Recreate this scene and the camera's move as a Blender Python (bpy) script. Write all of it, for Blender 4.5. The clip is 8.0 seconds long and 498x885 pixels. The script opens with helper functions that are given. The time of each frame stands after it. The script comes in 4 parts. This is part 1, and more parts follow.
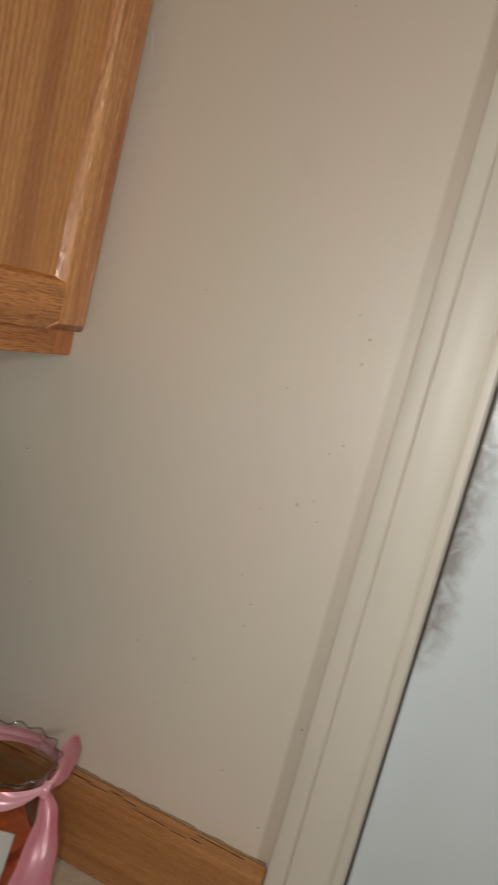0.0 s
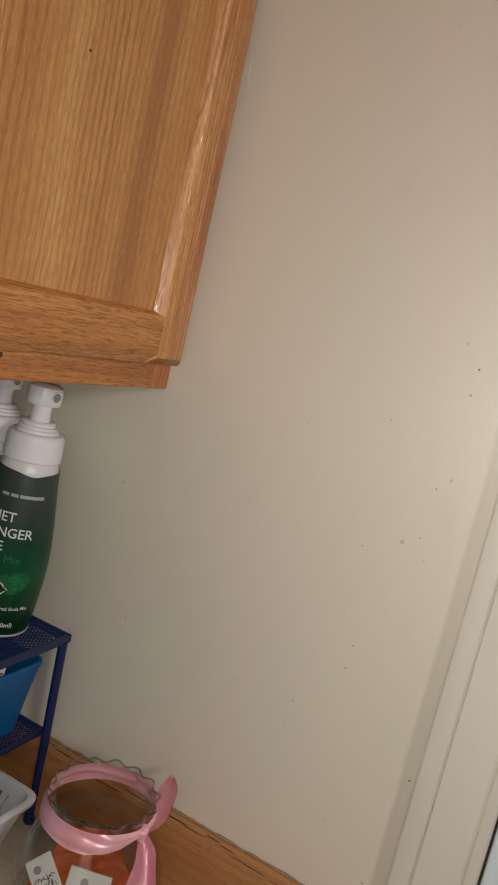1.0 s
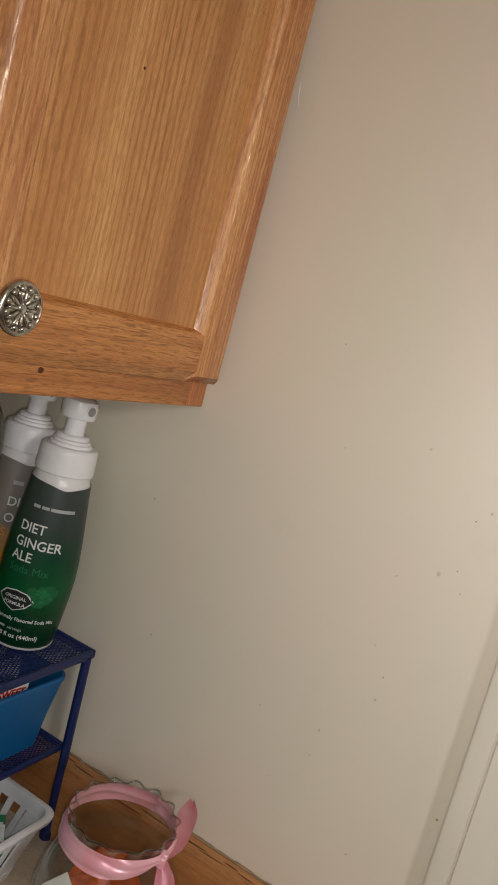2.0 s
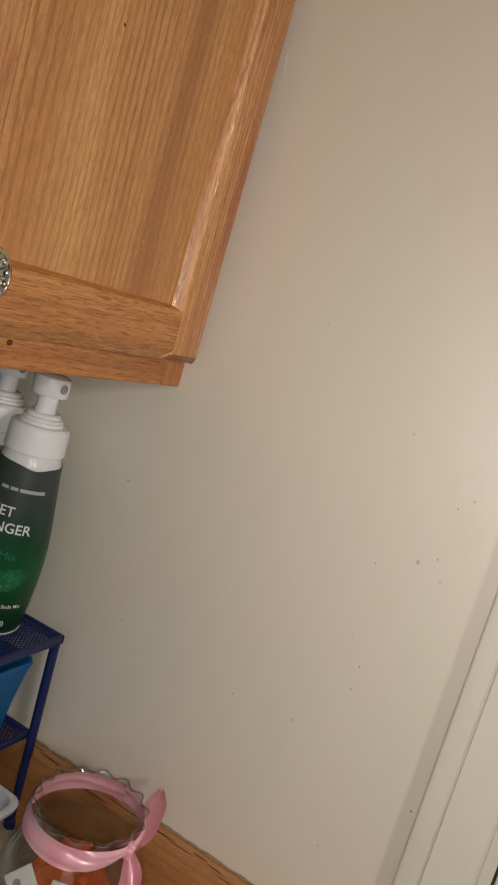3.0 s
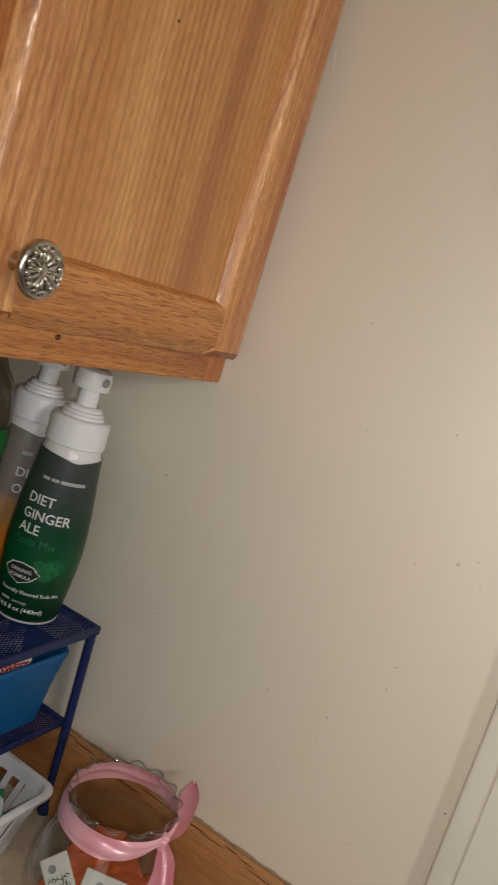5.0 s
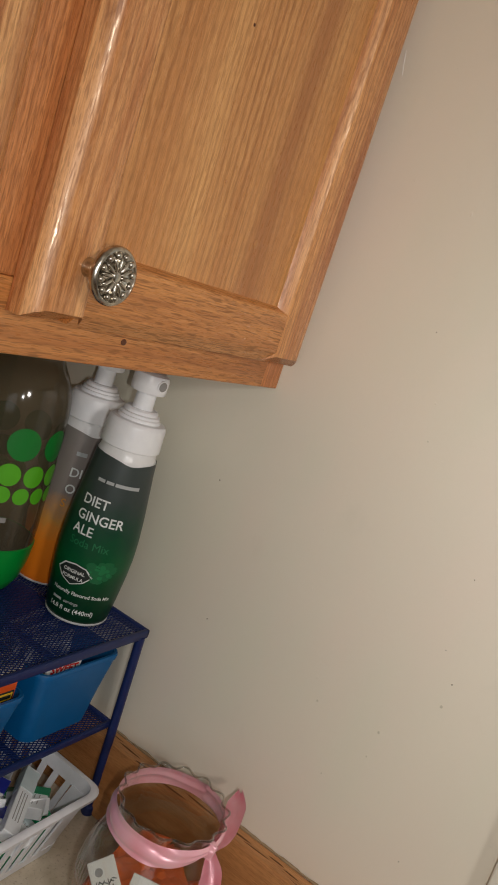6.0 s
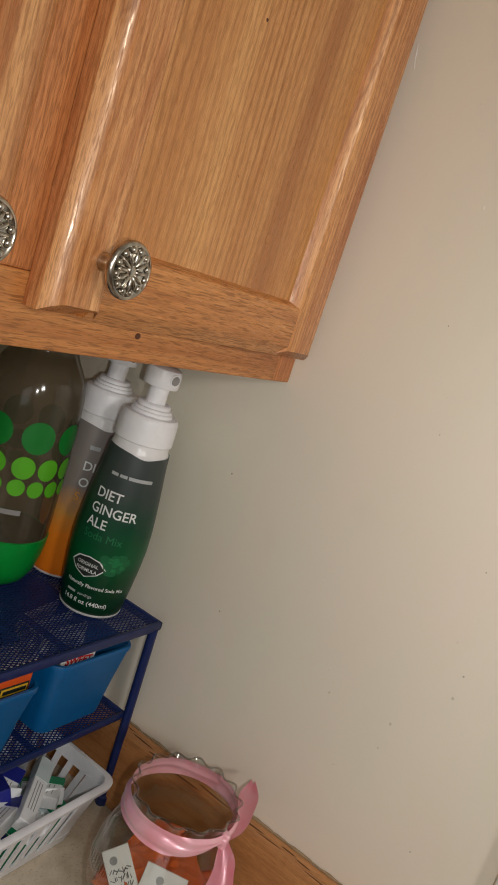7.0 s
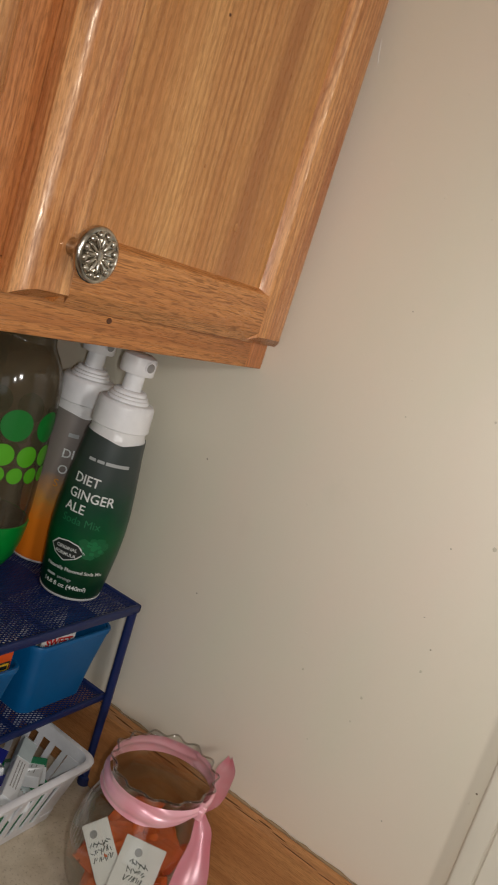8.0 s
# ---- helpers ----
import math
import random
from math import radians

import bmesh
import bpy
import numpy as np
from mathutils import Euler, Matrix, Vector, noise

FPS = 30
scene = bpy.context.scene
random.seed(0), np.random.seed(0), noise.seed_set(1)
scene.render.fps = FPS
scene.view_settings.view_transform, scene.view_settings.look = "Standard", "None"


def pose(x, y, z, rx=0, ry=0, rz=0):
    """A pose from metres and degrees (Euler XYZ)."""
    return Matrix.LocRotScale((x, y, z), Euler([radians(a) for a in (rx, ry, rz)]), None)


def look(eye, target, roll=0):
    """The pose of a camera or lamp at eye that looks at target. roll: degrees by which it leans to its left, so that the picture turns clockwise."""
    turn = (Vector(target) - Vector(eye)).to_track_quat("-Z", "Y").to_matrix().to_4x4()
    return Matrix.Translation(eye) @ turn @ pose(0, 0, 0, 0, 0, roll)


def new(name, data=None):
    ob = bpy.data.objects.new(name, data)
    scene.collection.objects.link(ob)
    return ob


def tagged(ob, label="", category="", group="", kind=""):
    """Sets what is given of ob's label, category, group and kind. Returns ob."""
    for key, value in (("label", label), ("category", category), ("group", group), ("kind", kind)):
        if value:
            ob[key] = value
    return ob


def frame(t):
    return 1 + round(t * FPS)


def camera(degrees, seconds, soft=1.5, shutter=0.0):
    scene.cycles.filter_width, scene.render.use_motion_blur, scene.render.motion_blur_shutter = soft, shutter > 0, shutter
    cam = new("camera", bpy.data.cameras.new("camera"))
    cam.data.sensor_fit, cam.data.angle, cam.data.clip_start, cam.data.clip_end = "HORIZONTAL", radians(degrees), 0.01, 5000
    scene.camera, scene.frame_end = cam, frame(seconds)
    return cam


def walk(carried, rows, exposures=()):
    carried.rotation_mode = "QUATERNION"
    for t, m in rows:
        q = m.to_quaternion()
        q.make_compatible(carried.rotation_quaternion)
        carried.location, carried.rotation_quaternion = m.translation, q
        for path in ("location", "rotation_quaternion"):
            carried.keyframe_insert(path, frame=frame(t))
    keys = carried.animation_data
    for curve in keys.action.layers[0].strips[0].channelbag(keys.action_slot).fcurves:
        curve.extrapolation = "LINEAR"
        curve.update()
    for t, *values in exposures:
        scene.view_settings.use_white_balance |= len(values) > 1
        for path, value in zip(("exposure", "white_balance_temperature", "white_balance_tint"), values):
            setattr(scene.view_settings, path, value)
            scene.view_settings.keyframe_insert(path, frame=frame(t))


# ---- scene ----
cam = camera(36.4, 8.0, soft=1.8, shutter=0.5)
PATH = [
    (0, (-0.562, -0.383, 1.443), (1.295, 0.287, 1.124), 14.3),
    (0.5, (-0.552, -0.369, 1.439), (1.244, 0.446, 1.11), 13.4),
    (1, (-0.555, -0.359, 1.442), (1.223, 0.507, 1.143), 13.1),
    (2.3, (-0.551, -0.34, 1.448), (1.203, 0.577, 1.163), 15.5),
    (2.5, (-0.542, -0.342, 1.443), (1.222, 0.558, 1.162), 15.7),
    (3, (-0.538, -0.333, 1.441), (1.246, 0.519, 1.136), 16.5),
    (3.5, (-0.537, -0.334, 1.439), (1.25, 0.498, 1.1), 16.9),
    (4, (-0.541, -0.338, 1.442), (1.242, 0.5, 1.099), 16.5),
    (4.5, (-0.541, -0.338, 1.44), (1.236, 0.517, 1.105), 16.4),
    (5, (-0.543, -0.323, 1.441), (1.208, 0.581, 1.098), 17.4),
    (6.5, (-0.548, -0.302, 1.44), (1.148, 0.686, 1.056), 18.4),
    (7, (-0.551, -0.304, 1.439), (1.142, 0.687, 1.048), 18.3),
    (7.5, (-0.557, -0.312, 1.437), (1.14, 0.675, 1.054), 17.9),
    (8, (-0.559, -0.327, 1.435), (1.149, 0.64, 1.051), 17.9),
]
walk(cam, [(t, look(eye, target, roll)) for t, eye, target, roll in PATH], [(0.0, -0.18), (0.5, -0.02), (1.0, 0.02), (2.2, 0.12), (5.0, 0.12), (6.5, 0.27), (8.0, 0.25)])

# ---- light ----
scene.view_settings.exposure = 0.0
world = bpy.data.worlds.new("world")
scene.world = world
world.use_nodes = True
world.node_tree.nodes["Background"].inputs[0].default_value = (0.9, 0.95, 1.0, 1)
world.node_tree.nodes["Background"].inputs[1].default_value = 0.3


def area_lamp(name, eye, target, size, watts, colour, spread=180):
    data = bpy.data.lights.new(name, "AREA")
    data.shape, data.size, data.size_y = "RECTANGLE", size[0], size[1]
    data.energy, data.color, data.spread = watts, colour, radians(spread)
    ob = new(name, data)
    ob.matrix_world = look(eye, target)
    return ob


# the lamp of the handheld phone that films, the room's own lamp out of view, and an added fill
area_lamp("phone_lamp", (-0.552, -0.350, 1.436), (0.0, -0.390, 1.360), (0.012, 0.012), 0.90, (1.0, 0.985, 0.965), 148)
area_lamp("room_lamp_light", (-1.15, -1.75, 1.95), (-0.2, -0.2, 1.3), (0.22, 0.22), 7.6, (1.0, 0.945, 0.895))
# soft fill added from the west to brighten the room; it has no visible source
area_lamp("west_fill", (-2.72, -1.3, 1.5), (0, -1.0, 1.4), (1.1, 1.1), 1.6, (1.0, 0.98, 0.95))

# ---- helpers for materials and meshes ----


def srgb(r, g, b):
    f = lambda c: (c / 255) / 12.92 if c / 255 <= 0.04045 else ((c / 255 + 0.055) / 1.055) ** 2.4
    return (f(r), f(g), f(b), 1)


def material(name, colour=(0.5, 0.5, 0.5, 1), rough=0.5, metal=0.0):
    m = bpy.data.materials.new(name)
    m.use_nodes = True
    b = m.node_tree.nodes["Principled BSDF"]
    b.inputs["Base Color"].default_value = colour
    b.inputs["Roughness"].default_value = rough
    b.inputs["Metallic"].default_value = metal
    return m, m.node_tree, b


def add(tree, kind, **values):
    n = tree.nodes.new(kind)
    for key, value in values.items():
        if key == "op":
            n.operation = value
        elif key == "blend":
            n.data_type, n.blend_type = "RGBA", value
        else:
            n.inputs[key.replace("_", " ")].default_value = value
    return n


def coords(tree, scale=(1, 1, 1), turn=(0, 0, 0), shift=(0, 0, 0)):
    c = tree.nodes.new("ShaderNodeTexCoord")
    m = tree.nodes.new("ShaderNodeMapping")
    m.inputs["Scale"].default_value, m.inputs["Rotation"].default_value, m.inputs["Location"].default_value = scale, turn, shift
    tree.links.new(c.outputs["Object"], m.inputs["Vector"])
    return m.outputs["Vector"]


def noise_node(tree, vector, scale, detail=3.0, rough=0.5, distort=0.0):
    n = add(tree, "ShaderNodeTexNoise", Scale=scale, Detail=detail, Roughness=rough, Distortion=distort)
    tree.links.new(vector, n.inputs["Vector"])
    return n.outputs["Fac"]


def ramp(tree, fac, stops):
    r = tree.nodes.new("ShaderNodeValToRGB")
    while len(r.color_ramp.elements) < len(stops):
        r.color_ramp.elements.new(0.5)
    for e, (p, c) in zip(r.color_ramp.elements, stops):
        e.position, e.color = p, c
    tree.links.new(fac, r.inputs["Fac"])
    return r.outputs["Color"]


def mix(tree, fac, a, b, blend="MIX"):
    m = add(tree, "ShaderNodeMix", blend=blend)
    for value, slot in ((fac, 0), (a, 6), (b, 7)):
        if hasattr(value, "is_output"):
            tree.links.new(value, m.inputs[slot])
        else:
            m.inputs[slot].default_value = value
    return m.outputs[2]


def bump(tree, bsdf, height, strength, distance=0.001):
    n = add(tree, "ShaderNodeBump", Strength=strength, Distance=distance)
    tree.links.new(height, n.inputs["Height"])
    tree.links.new(n.outputs["Normal"], bsdf.inputs["Normal"])


GREY = lambda v: (v, v, v, 1)


def oak(name, axis, light, dark, shift=0.0, rough=0.34, period=0.0048, streak=0.55, pore=0.45, drift=24, pore_size=1400, heart=None, pore_run=0.10):
    """Varnished oak with its grain along one axis: wavering growth lines, short dark pores and slow colour drift."""
    m, t, b = material(name, light, rough)

    def stretch(across, along):
        return tuple(along if i == axis else across for i in range(3))
    at = (shift, 1.7 * shift, 0.6 * shift)
    slow = noise_node(t, coords(t, stretch(1, 0.05), shift=at), drift, 3, 0.55, 0.4)
    # growth lines: a saw-like ripple of a slowly warped distance across the grain
    warp = noise_node(t, coords(t, stretch(1, 0.16), shift=at), 9, 3, 0.5)
    jag = noise_node(t, coords(t, stretch(1, 0.25), shift=at), 260, 2, 0.5)
    sep = t.nodes.new("ShaderNodeSeparateXYZ")
    t.links.new(coords(t), sep.inputs[0])
    across = add(t, "ShaderNodeMath", op="ADD")
    names = [n for i, n in enumerate("XYZ") if i != axis]
    t.links.new(sep.outputs[names[0]], across.inputs[0]), t.links.new(sep.outputs[names[1]], across.inputs[1])
    w1 = add(t, "ShaderNodeMath", op="MULTIPLY_ADD")
    t.links.new(warp, w1.inputs[0])
    w1.inputs[1].default_value = 0.055
    t.links.new(across.outputs[0], w1.inputs[2])
    w2 = add(t, "ShaderNodeMath", op="MULTIPLY_ADD")
    t.links.new(jag, w2.inputs[0])
    w2.inputs[1].default_value = 0.0034
    t.links.new(w1.outputs[0], w2.inputs[2])
    saw = add(t, "ShaderNodeMath", op="PINGPONG")
    t.links.new(w2.outputs[0], saw.inputs[0])
    saw.inputs[1].default_value = period / 2
    unit = add(t, "ShaderNodeMath", op="DIVIDE")
    t.links.new(saw.outputs[0], unit.inputs[0])
    unit.inputs[1].default_value = period / 2
    fine = noise_node(t, coords(t, stretch(1, 0.03), shift=at), 1300, 3, 0.6)
    pores = noise_node(t, coords(t, stretch(1, pore_run), shift=at), pore_size, 2, 0.5)
    patch = noise_node(t, coords(t, stretch(1, 0.12), shift=at), 30, 2, 0.5)
    deep = tuple(c * f for c, f in zip(dark[:3], (0.56, 0.47, 0.36))) + (1,)
    base = mix(t, ramp(t, slow, ((0.36, GREY(0)), (0.66, GREY(1)))), light, dark)
    if heart is not None:
        # one reddish heartwood streak, wavering along the grain
        sway = add(t, "ShaderNodeMath", op="MULTIPLY_ADD")
        t.links.new(warp, sway.inputs[0])
        sway.inputs[1].default_value = 0.03
        t.links.new(sep.outputs["X"], sway.inputs[2])
        streak_at = add(t, "ShaderNodeMapRange", From_Min=heart + 0.015 - 0.022, From_Max=heart + 0.015 + 0.022)
        t.links.new(sway.outputs[0], streak_at.inputs["Value"])
        base = mix(t, ramp(t, streak_at.outputs[0], ((0.05, GREY(0)), (0.4, GREY(0.8)), (0.6, GREY(0.8)), (0.95, GREY(0)))), base, srgb(172, 104, 56))
    base = mix(t, mix(t, ramp(t, patch, ((0.38, GREY(0.35)), (0.62, GREY(1)))), GREY(0), ramp(t, unit.outputs[0], ((0.0, GREY(streak)), (0.28, GREY(streak * 0.45)), (0.62, GREY(0))))), base, deep)
    base = mix(t, ramp(t, fine, ((0.35, GREY(0.42)), (0.6, GREY(0)))), base, deep)
    base = mix(t, ramp(t, pores, ((0.53, GREY(0)), (0.62, GREY(pore)))), base, tuple(c * 0.48 for c in dark[:3]) + (1,))
    t.links.new(base, b.inputs["Base Color"])
    t.links.new(ramp(t, pores, ((0.35, GREY(rough - 0.10)), (0.62, GREY(rough + 0.24)))), b.inputs["Roughness"])
    grain = mix(t, 0.5, fine, pores)
    bump(t, b, grain, -1.0, 0.0022)
    t.links.new(b.inputs["Normal"].links[0].from_socket, b.inputs["Coat Normal"])
    b.inputs["Coat Weight"].default_value = 0.20
    b.inputs["Coat Roughness"].default_value = 0.31
    b.inputs["Specular IOR Level"].default_value = 0.75
    b.inputs["Specular Tint"].default_value = (1.0, 0.86, 0.66, 1)
    return m


def plastic(name, colour, rough=0.4, grain=0.06):
    m, t, b = material(name, colour, rough)
    n = noise_node(t, coords(t), 60, 4, 0.6)
    t.links.new(mix(t, ramp(t, n, ((0.3, GREY(0)), (0.7, GREY(1)))), tuple(c * (1 - grain) for c in colour[:3]) + (1,), tuple(min(1, c * (1 + grain)) for c in colour[:3]) + (1,)), b.inputs["Base Color"])
    fine = noise_node(t, coords(t), 900, 2, 0.5)
    bump(t, b, fine, 0.05, 0.0004)
    return m


HOME = {}


def thing(name, base, label, category, group="", kind=""):
    ob = new(name)
    ob.location = base
    HOME[ob] = Vector(base)
    return tagged(ob, label, category, group, kind)


def part(name, bm, mat, parent, label="", smooth=None):
    """Links a bmesh in world coordinates as one mesh under a thing or a part."""
    home = HOME[parent] if parent else Vector((0, 0, 0))
    bmesh.ops.translate(bm, verts=bm.verts, vec=-home)
    bmesh.ops.recalc_face_normals(bm, faces=bm.faces)
    me = bpy.data.meshes.new(name)
    bm.to_mesh(me)
    bm.free()
    me.materials.append(mat)
    if smooth is not None:
        me.polygons.foreach_set("use_smooth", [True] * len(me.polygons))
        me.set_sharp_from_angle(angle=radians(smooth))
    ob = new(name, me)
    if parent:
        ob.parent = parent
    HOME[ob] = home
    if label:
        tagged(ob, label)
    return ob


def setting(name, bm, mat, label, category, smooth=None):
    ob = part(name, bm, mat, None, "", smooth)
    return tagged(ob, label, category, kind="structure")


def box(x0, y0, z0, x1, y1, z1, bevel=0.0, segments=2):
    bm = bmesh.new()
    bmesh.ops.create_cube(bm, size=1.0)
    for v in bm.verts:
        v.co = Vector(((x0 + x1) / 2 + v.co.x * (x1 - x0), (y0 + y1) / 2 + v.co.y * (y1 - y0), (z0 + z1) / 2 + v.co.z * (z1 - z0)))
    if bevel:
        bmesh.ops.bevel(bm, geom=list(bm.edges), offset=bevel, segments=segments, affect="EDGES", profile=0.5)
    return bm


def join(*bms):
    out = bmesh.new()
    for bm in bms:
        me = bpy.data.meshes.new("tmp")
        bm.to_mesh(me)
        bm.free()
        out.from_mesh(me)
        bpy.data.meshes.remove(me)
    return out


def moved(bm, m):
    bmesh.ops.transform(bm, matrix=m, verts=bm.verts)
    return bm


def lathe(profile, centre, n=48, closed=False):
    """A turned body from (radius, height) pairs above centre."""
    bm = bmesh.new()
    rings = []
    for r, z in profile:
        if r < 1e-6:
            rings.append([bm.verts.new((centre[0], centre[1], centre[2] + z))])
        else:
            rings.append([bm.verts.new((centre[0] + r * math.cos(a), centre[1] + r * math.sin(a), centre[2] + z)) for a in (2 * math.pi * k / n for k in range(n))])
    pairs = list(zip(rings, rings[1:])) + ([(rings[-1], rings[0])] if closed else [])
    for a, b in pairs:
        for k in range(n):
            q = [a[k % len(a)], a[(k + 1) % len(a)], b[(k + 1) % len(b)], b[k % len(b)]]
            q = list(dict.fromkeys(q))
            if len(q) > 2:
                bm.faces.new(q)
    return bm


def rod(a, b, r, n=12):
    a, b = Vector(a), Vector(b)
    bm = bmesh.new()
    bmesh.ops.create_cone(bm, cap_ends=True, segments=n, radius1=r, radius2=r, depth=(b - a).length)
    turn = (b - a).to_track_quat("Z", "Y").to_matrix().to_4x4()
    return moved(bm, Matrix.Translation((a + b) / 2) @ turn)


def ball(c, r, squash=(1, 1, 1), u=16, v=10):
    bm = bmesh.new()
    bmesh.ops.create_uvsphere(bm, u_segments=u, v_segments=v, radius=r)
    return moved(bm, Matrix.Translation(c) @ Matrix.Diagonal((*squash, 1)))


def prism(points, axis, a, b):
    """A straight moulding: points in the plane across the axis (0 x, 1 y, 2 z), from a to b."""
    bm = bmesh.new()
    place = {0: lambda p, q, s: (s, p, q), 1: lambda p, q, s: (p, s, q), 2: lambda p, q, s: (p, q, s)}[axis]
    ends = [[bm.verts.new(place(p, q, s)) for p, q in points] for s in (a, b)]
    n = len(points)
    for k in range(n):
        bm.faces.new((ends[0][k], ends[0][(k + 1) % n], ends[1][(k + 1) % n], ends[1][k]))
    bm.faces.new(ends[0]), bm.faces.new(ends[1])
    return bm


def letters(text, size, bold=0.0, align="CENTER"):
    """Flat letters in the xz plane, standing up, as a bmesh."""
    cu = bpy.data.curves.new("letters", "FONT")
    cu.body, cu.size, cu.align_x, cu.offset, cu.resolution_u = text, size, align, bold, 3
    ob = bpy.data.objects.new("letters", cu)
    scene.collection.objects.link(ob)
    bpy.context.view_layer.update()
    me = bpy.data.meshes.new_from_object(ob.evaluated_get(bpy.context.evaluated_depsgraph_get()))
    bm = bmesh.new()
    bm.from_mesh(me)
    bpy.data.objects.remove(ob)
    bpy.data.curves.remove(cu)
    bpy.data.meshes.remove(me)
    return bm


# ---- materials ----
OAK_V = oak("oak upright", 2, srgb(231, 172, 108), srgb(206, 140, 81), 0.0, 0.34, 0.0066, 0.85, 0.34, 40, 1000, 0.196)
OAK_STILE = oak("oak stile", 2, srgb(242, 180, 118), srgb(194, 120, 69), 3.1, 0.30, 0.0046, 0.72, 0.42, 80, 1100)
OAK_H = oak("oak crosswise", 0, srgb(220, 150, 84), srgb(188, 117, 60), 1.7, 0.34, 0.0042, 0.42, 0.72, 70, 800, None, 0.085)
OAK_SPLASH = oak("oak splash", 1, srgb(206, 148, 92), srgb(172, 114, 66), 5.3, 0.42, 0.012, 0.36, 0.34, 40)


def wall_paint():
    m, t, b = material("wall paint", srgb(217, 212, 195), 0.38)
    wide = noise_node(t, coords(t), 3.0, 3, 0.5)
    col = mix(t, ramp(t, wide, ((0.35, GREY(0)), (0.7, GREY(1)))), srgb(234, 225, 207), srgb(228, 220, 203))
    smear = noise_node(t, coords(t, (1, 1, 0.7)), 14, 4, 0.6)
    col = mix(t, ramp(t, smear, ((0.62, GREY(0)), (0.8, GREY(0.35)))), col, srgb(212, 204, 185))
    tone = noise_node(t, coords(t, (1, 1, 0.5), shift=(0.3, 0.7, 0.1)), 9, 3, 0.55)
    col = mix(t, ramp(t, tone, ((0.36, GREY(0.55)), (0.5, GREY(0)))), col, srgb(226, 223, 203))
    col = mix(t, ramp(t, tone, ((0.5, GREY(0)), (0.66, GREY(0.5)))), col, srgb(235, 220, 204))
    t.links.new(col, b.inputs["Base Color"])
    peel = noise_node(t, coords(t, (1, 1, 0.45)), 190, 3, 0.5)
    lumps = noise_node(t, coords(t, (1, 1, 0.3)), 38, 2, 0.5)
    both = add(t, "ShaderNodeMath", op="ADD")
    t.links.new(peel, both.inputs[0]), t.links.new(lumps, both.inputs[1])
    b.inputs["Coat Weight"].default_value = 0.9
    b.inputs["Coat Roughness"].default_value = 0.42
    bump(t, b, both.outputs[0], 0.12, 0.0015)
    t.links.new(b.inputs["Normal"].links[0].from_socket, b.inputs["Coat Normal"])
    return m


def gloss_paint(name, colour, rough=0.35):
    m, t, b = material(name, colour, rough)
    n = noise_node(t, coords(t, (1, 1, 0.25)), 22, 4, 0.6)
    t.links.new(mix(t, ramp(t, n, ((0.45, GREY(0)), (0.8, GREY(0.5)))), colour, tuple(c * 0.8 for c in colour[:3]) + (1,)), b.inputs["Base Color"])
    bump(t, b, noise_node(t, coords(t, (1, 1, 0.1)), 320, 2, 0.5), 0.15, 0.0006)
    return m


WALL = wall_paint()
TRIM = gloss_paint("trim paint", srgb(228, 222, 206), 0.42)
CEILING = plastic("ceiling paint", srgb(225, 220, 210), 0.8)
OAK_FRAME = oak("oak frame", 2, srgb(222, 146, 86), srgb(190, 114, 61), 4.4, 0.36, 0.0040, 0.45, 0.5, 80, 1000)
FLOOR = oak("floor boards", 1, srgb(150, 110, 70), srgb(120, 80, 50), 2.2, 0.5, 0.012)


def door_paint():
    m, t, b = material("door paint", srgb(214, 216, 214), 0.3)
    n = noise_node(t, coords(t), 7, 3, 0.5)
    col = mix(t, ramp(t, n, ((0.4, GREY(0)), (0.75, GREY(0.4)))), srgb(226, 236, 238), srgb(206, 215, 217))
    grime = noise_node(t, coords(t, (1, 1, 0.9)), 60, 5, 0.66, 0.8)
    sep = t.nodes.new("ShaderNodeSeparateXYZ")
    t.links.new(coords(t), sep.inputs[0])
    high = add(t, "ShaderNodeMapRange", From_Min=1.195, From_Max=1.25)
    t.links.new(sep.outputs["Z"], high.inputs["Value"])
    near = add(t, "ShaderNodeMapRange", From_Min=-0.384, From_Max=-0.350)
    t.links.new(sep.outputs["Y"], near.inputs["Value"])
    a = add(t, "ShaderNodeMath", op="MULTIPLY")
    t.links.new(high.outputs[0], a.inputs[0]), t.links.new(near.outputs[0], a.inputs[1])
    c = add(t, "ShaderNodeMath", op="MULTIPLY")
    t.links.new(a.outputs[0], c.inputs[0]), t.links.new(grime, c.inputs[1])
    t.links.new(mix(t, ramp(t, c.outputs[0], ((0.16, GREY(0)), (0.30, GREY(0.30)), (0.46, GREY(0.75)))), col, srgb(128, 116, 106)), b.inputs["Base Color"])
    return m


DOOR = door_paint()
GAP_SHADE = plastic("gap shade", srgb(66, 52, 40), 0.85)


def laminate():
    m, t, b = material("counter laminate", srgb(205, 192, 170), 0.4)
    n = noise_node(t, coords(t), 60, 4, 0.6)
    f = noise_node(t, coords(t), 420, 3, 0.6)
    col = mix(t, ramp(t, n, ((0.35, GREY(0)), (0.7, GREY(1)))), srgb(214, 201, 180), srgb(192, 178, 154))
    col = mix(t, ramp(t, f, ((0.58, GREY(0)), (0.66, GREY(0.5)))), col, srgb(150, 132, 108))
    t.links.new(col, b.inputs["Base Color"])
    return m


COUNTER = laminate()
NAVY = plastic("navy enamel", srgb(18, 36, 88), 0.44)
BIN_BLUE = plastic("blue plastic", srgb(0, 92, 150), 0.42)
WHITE_PLASTIC = plastic("white plastic", srgb(246, 247, 250), 0.32)
BASKET_WHITE = plastic("basket plastic", srgb(232, 232, 236), 0.4)

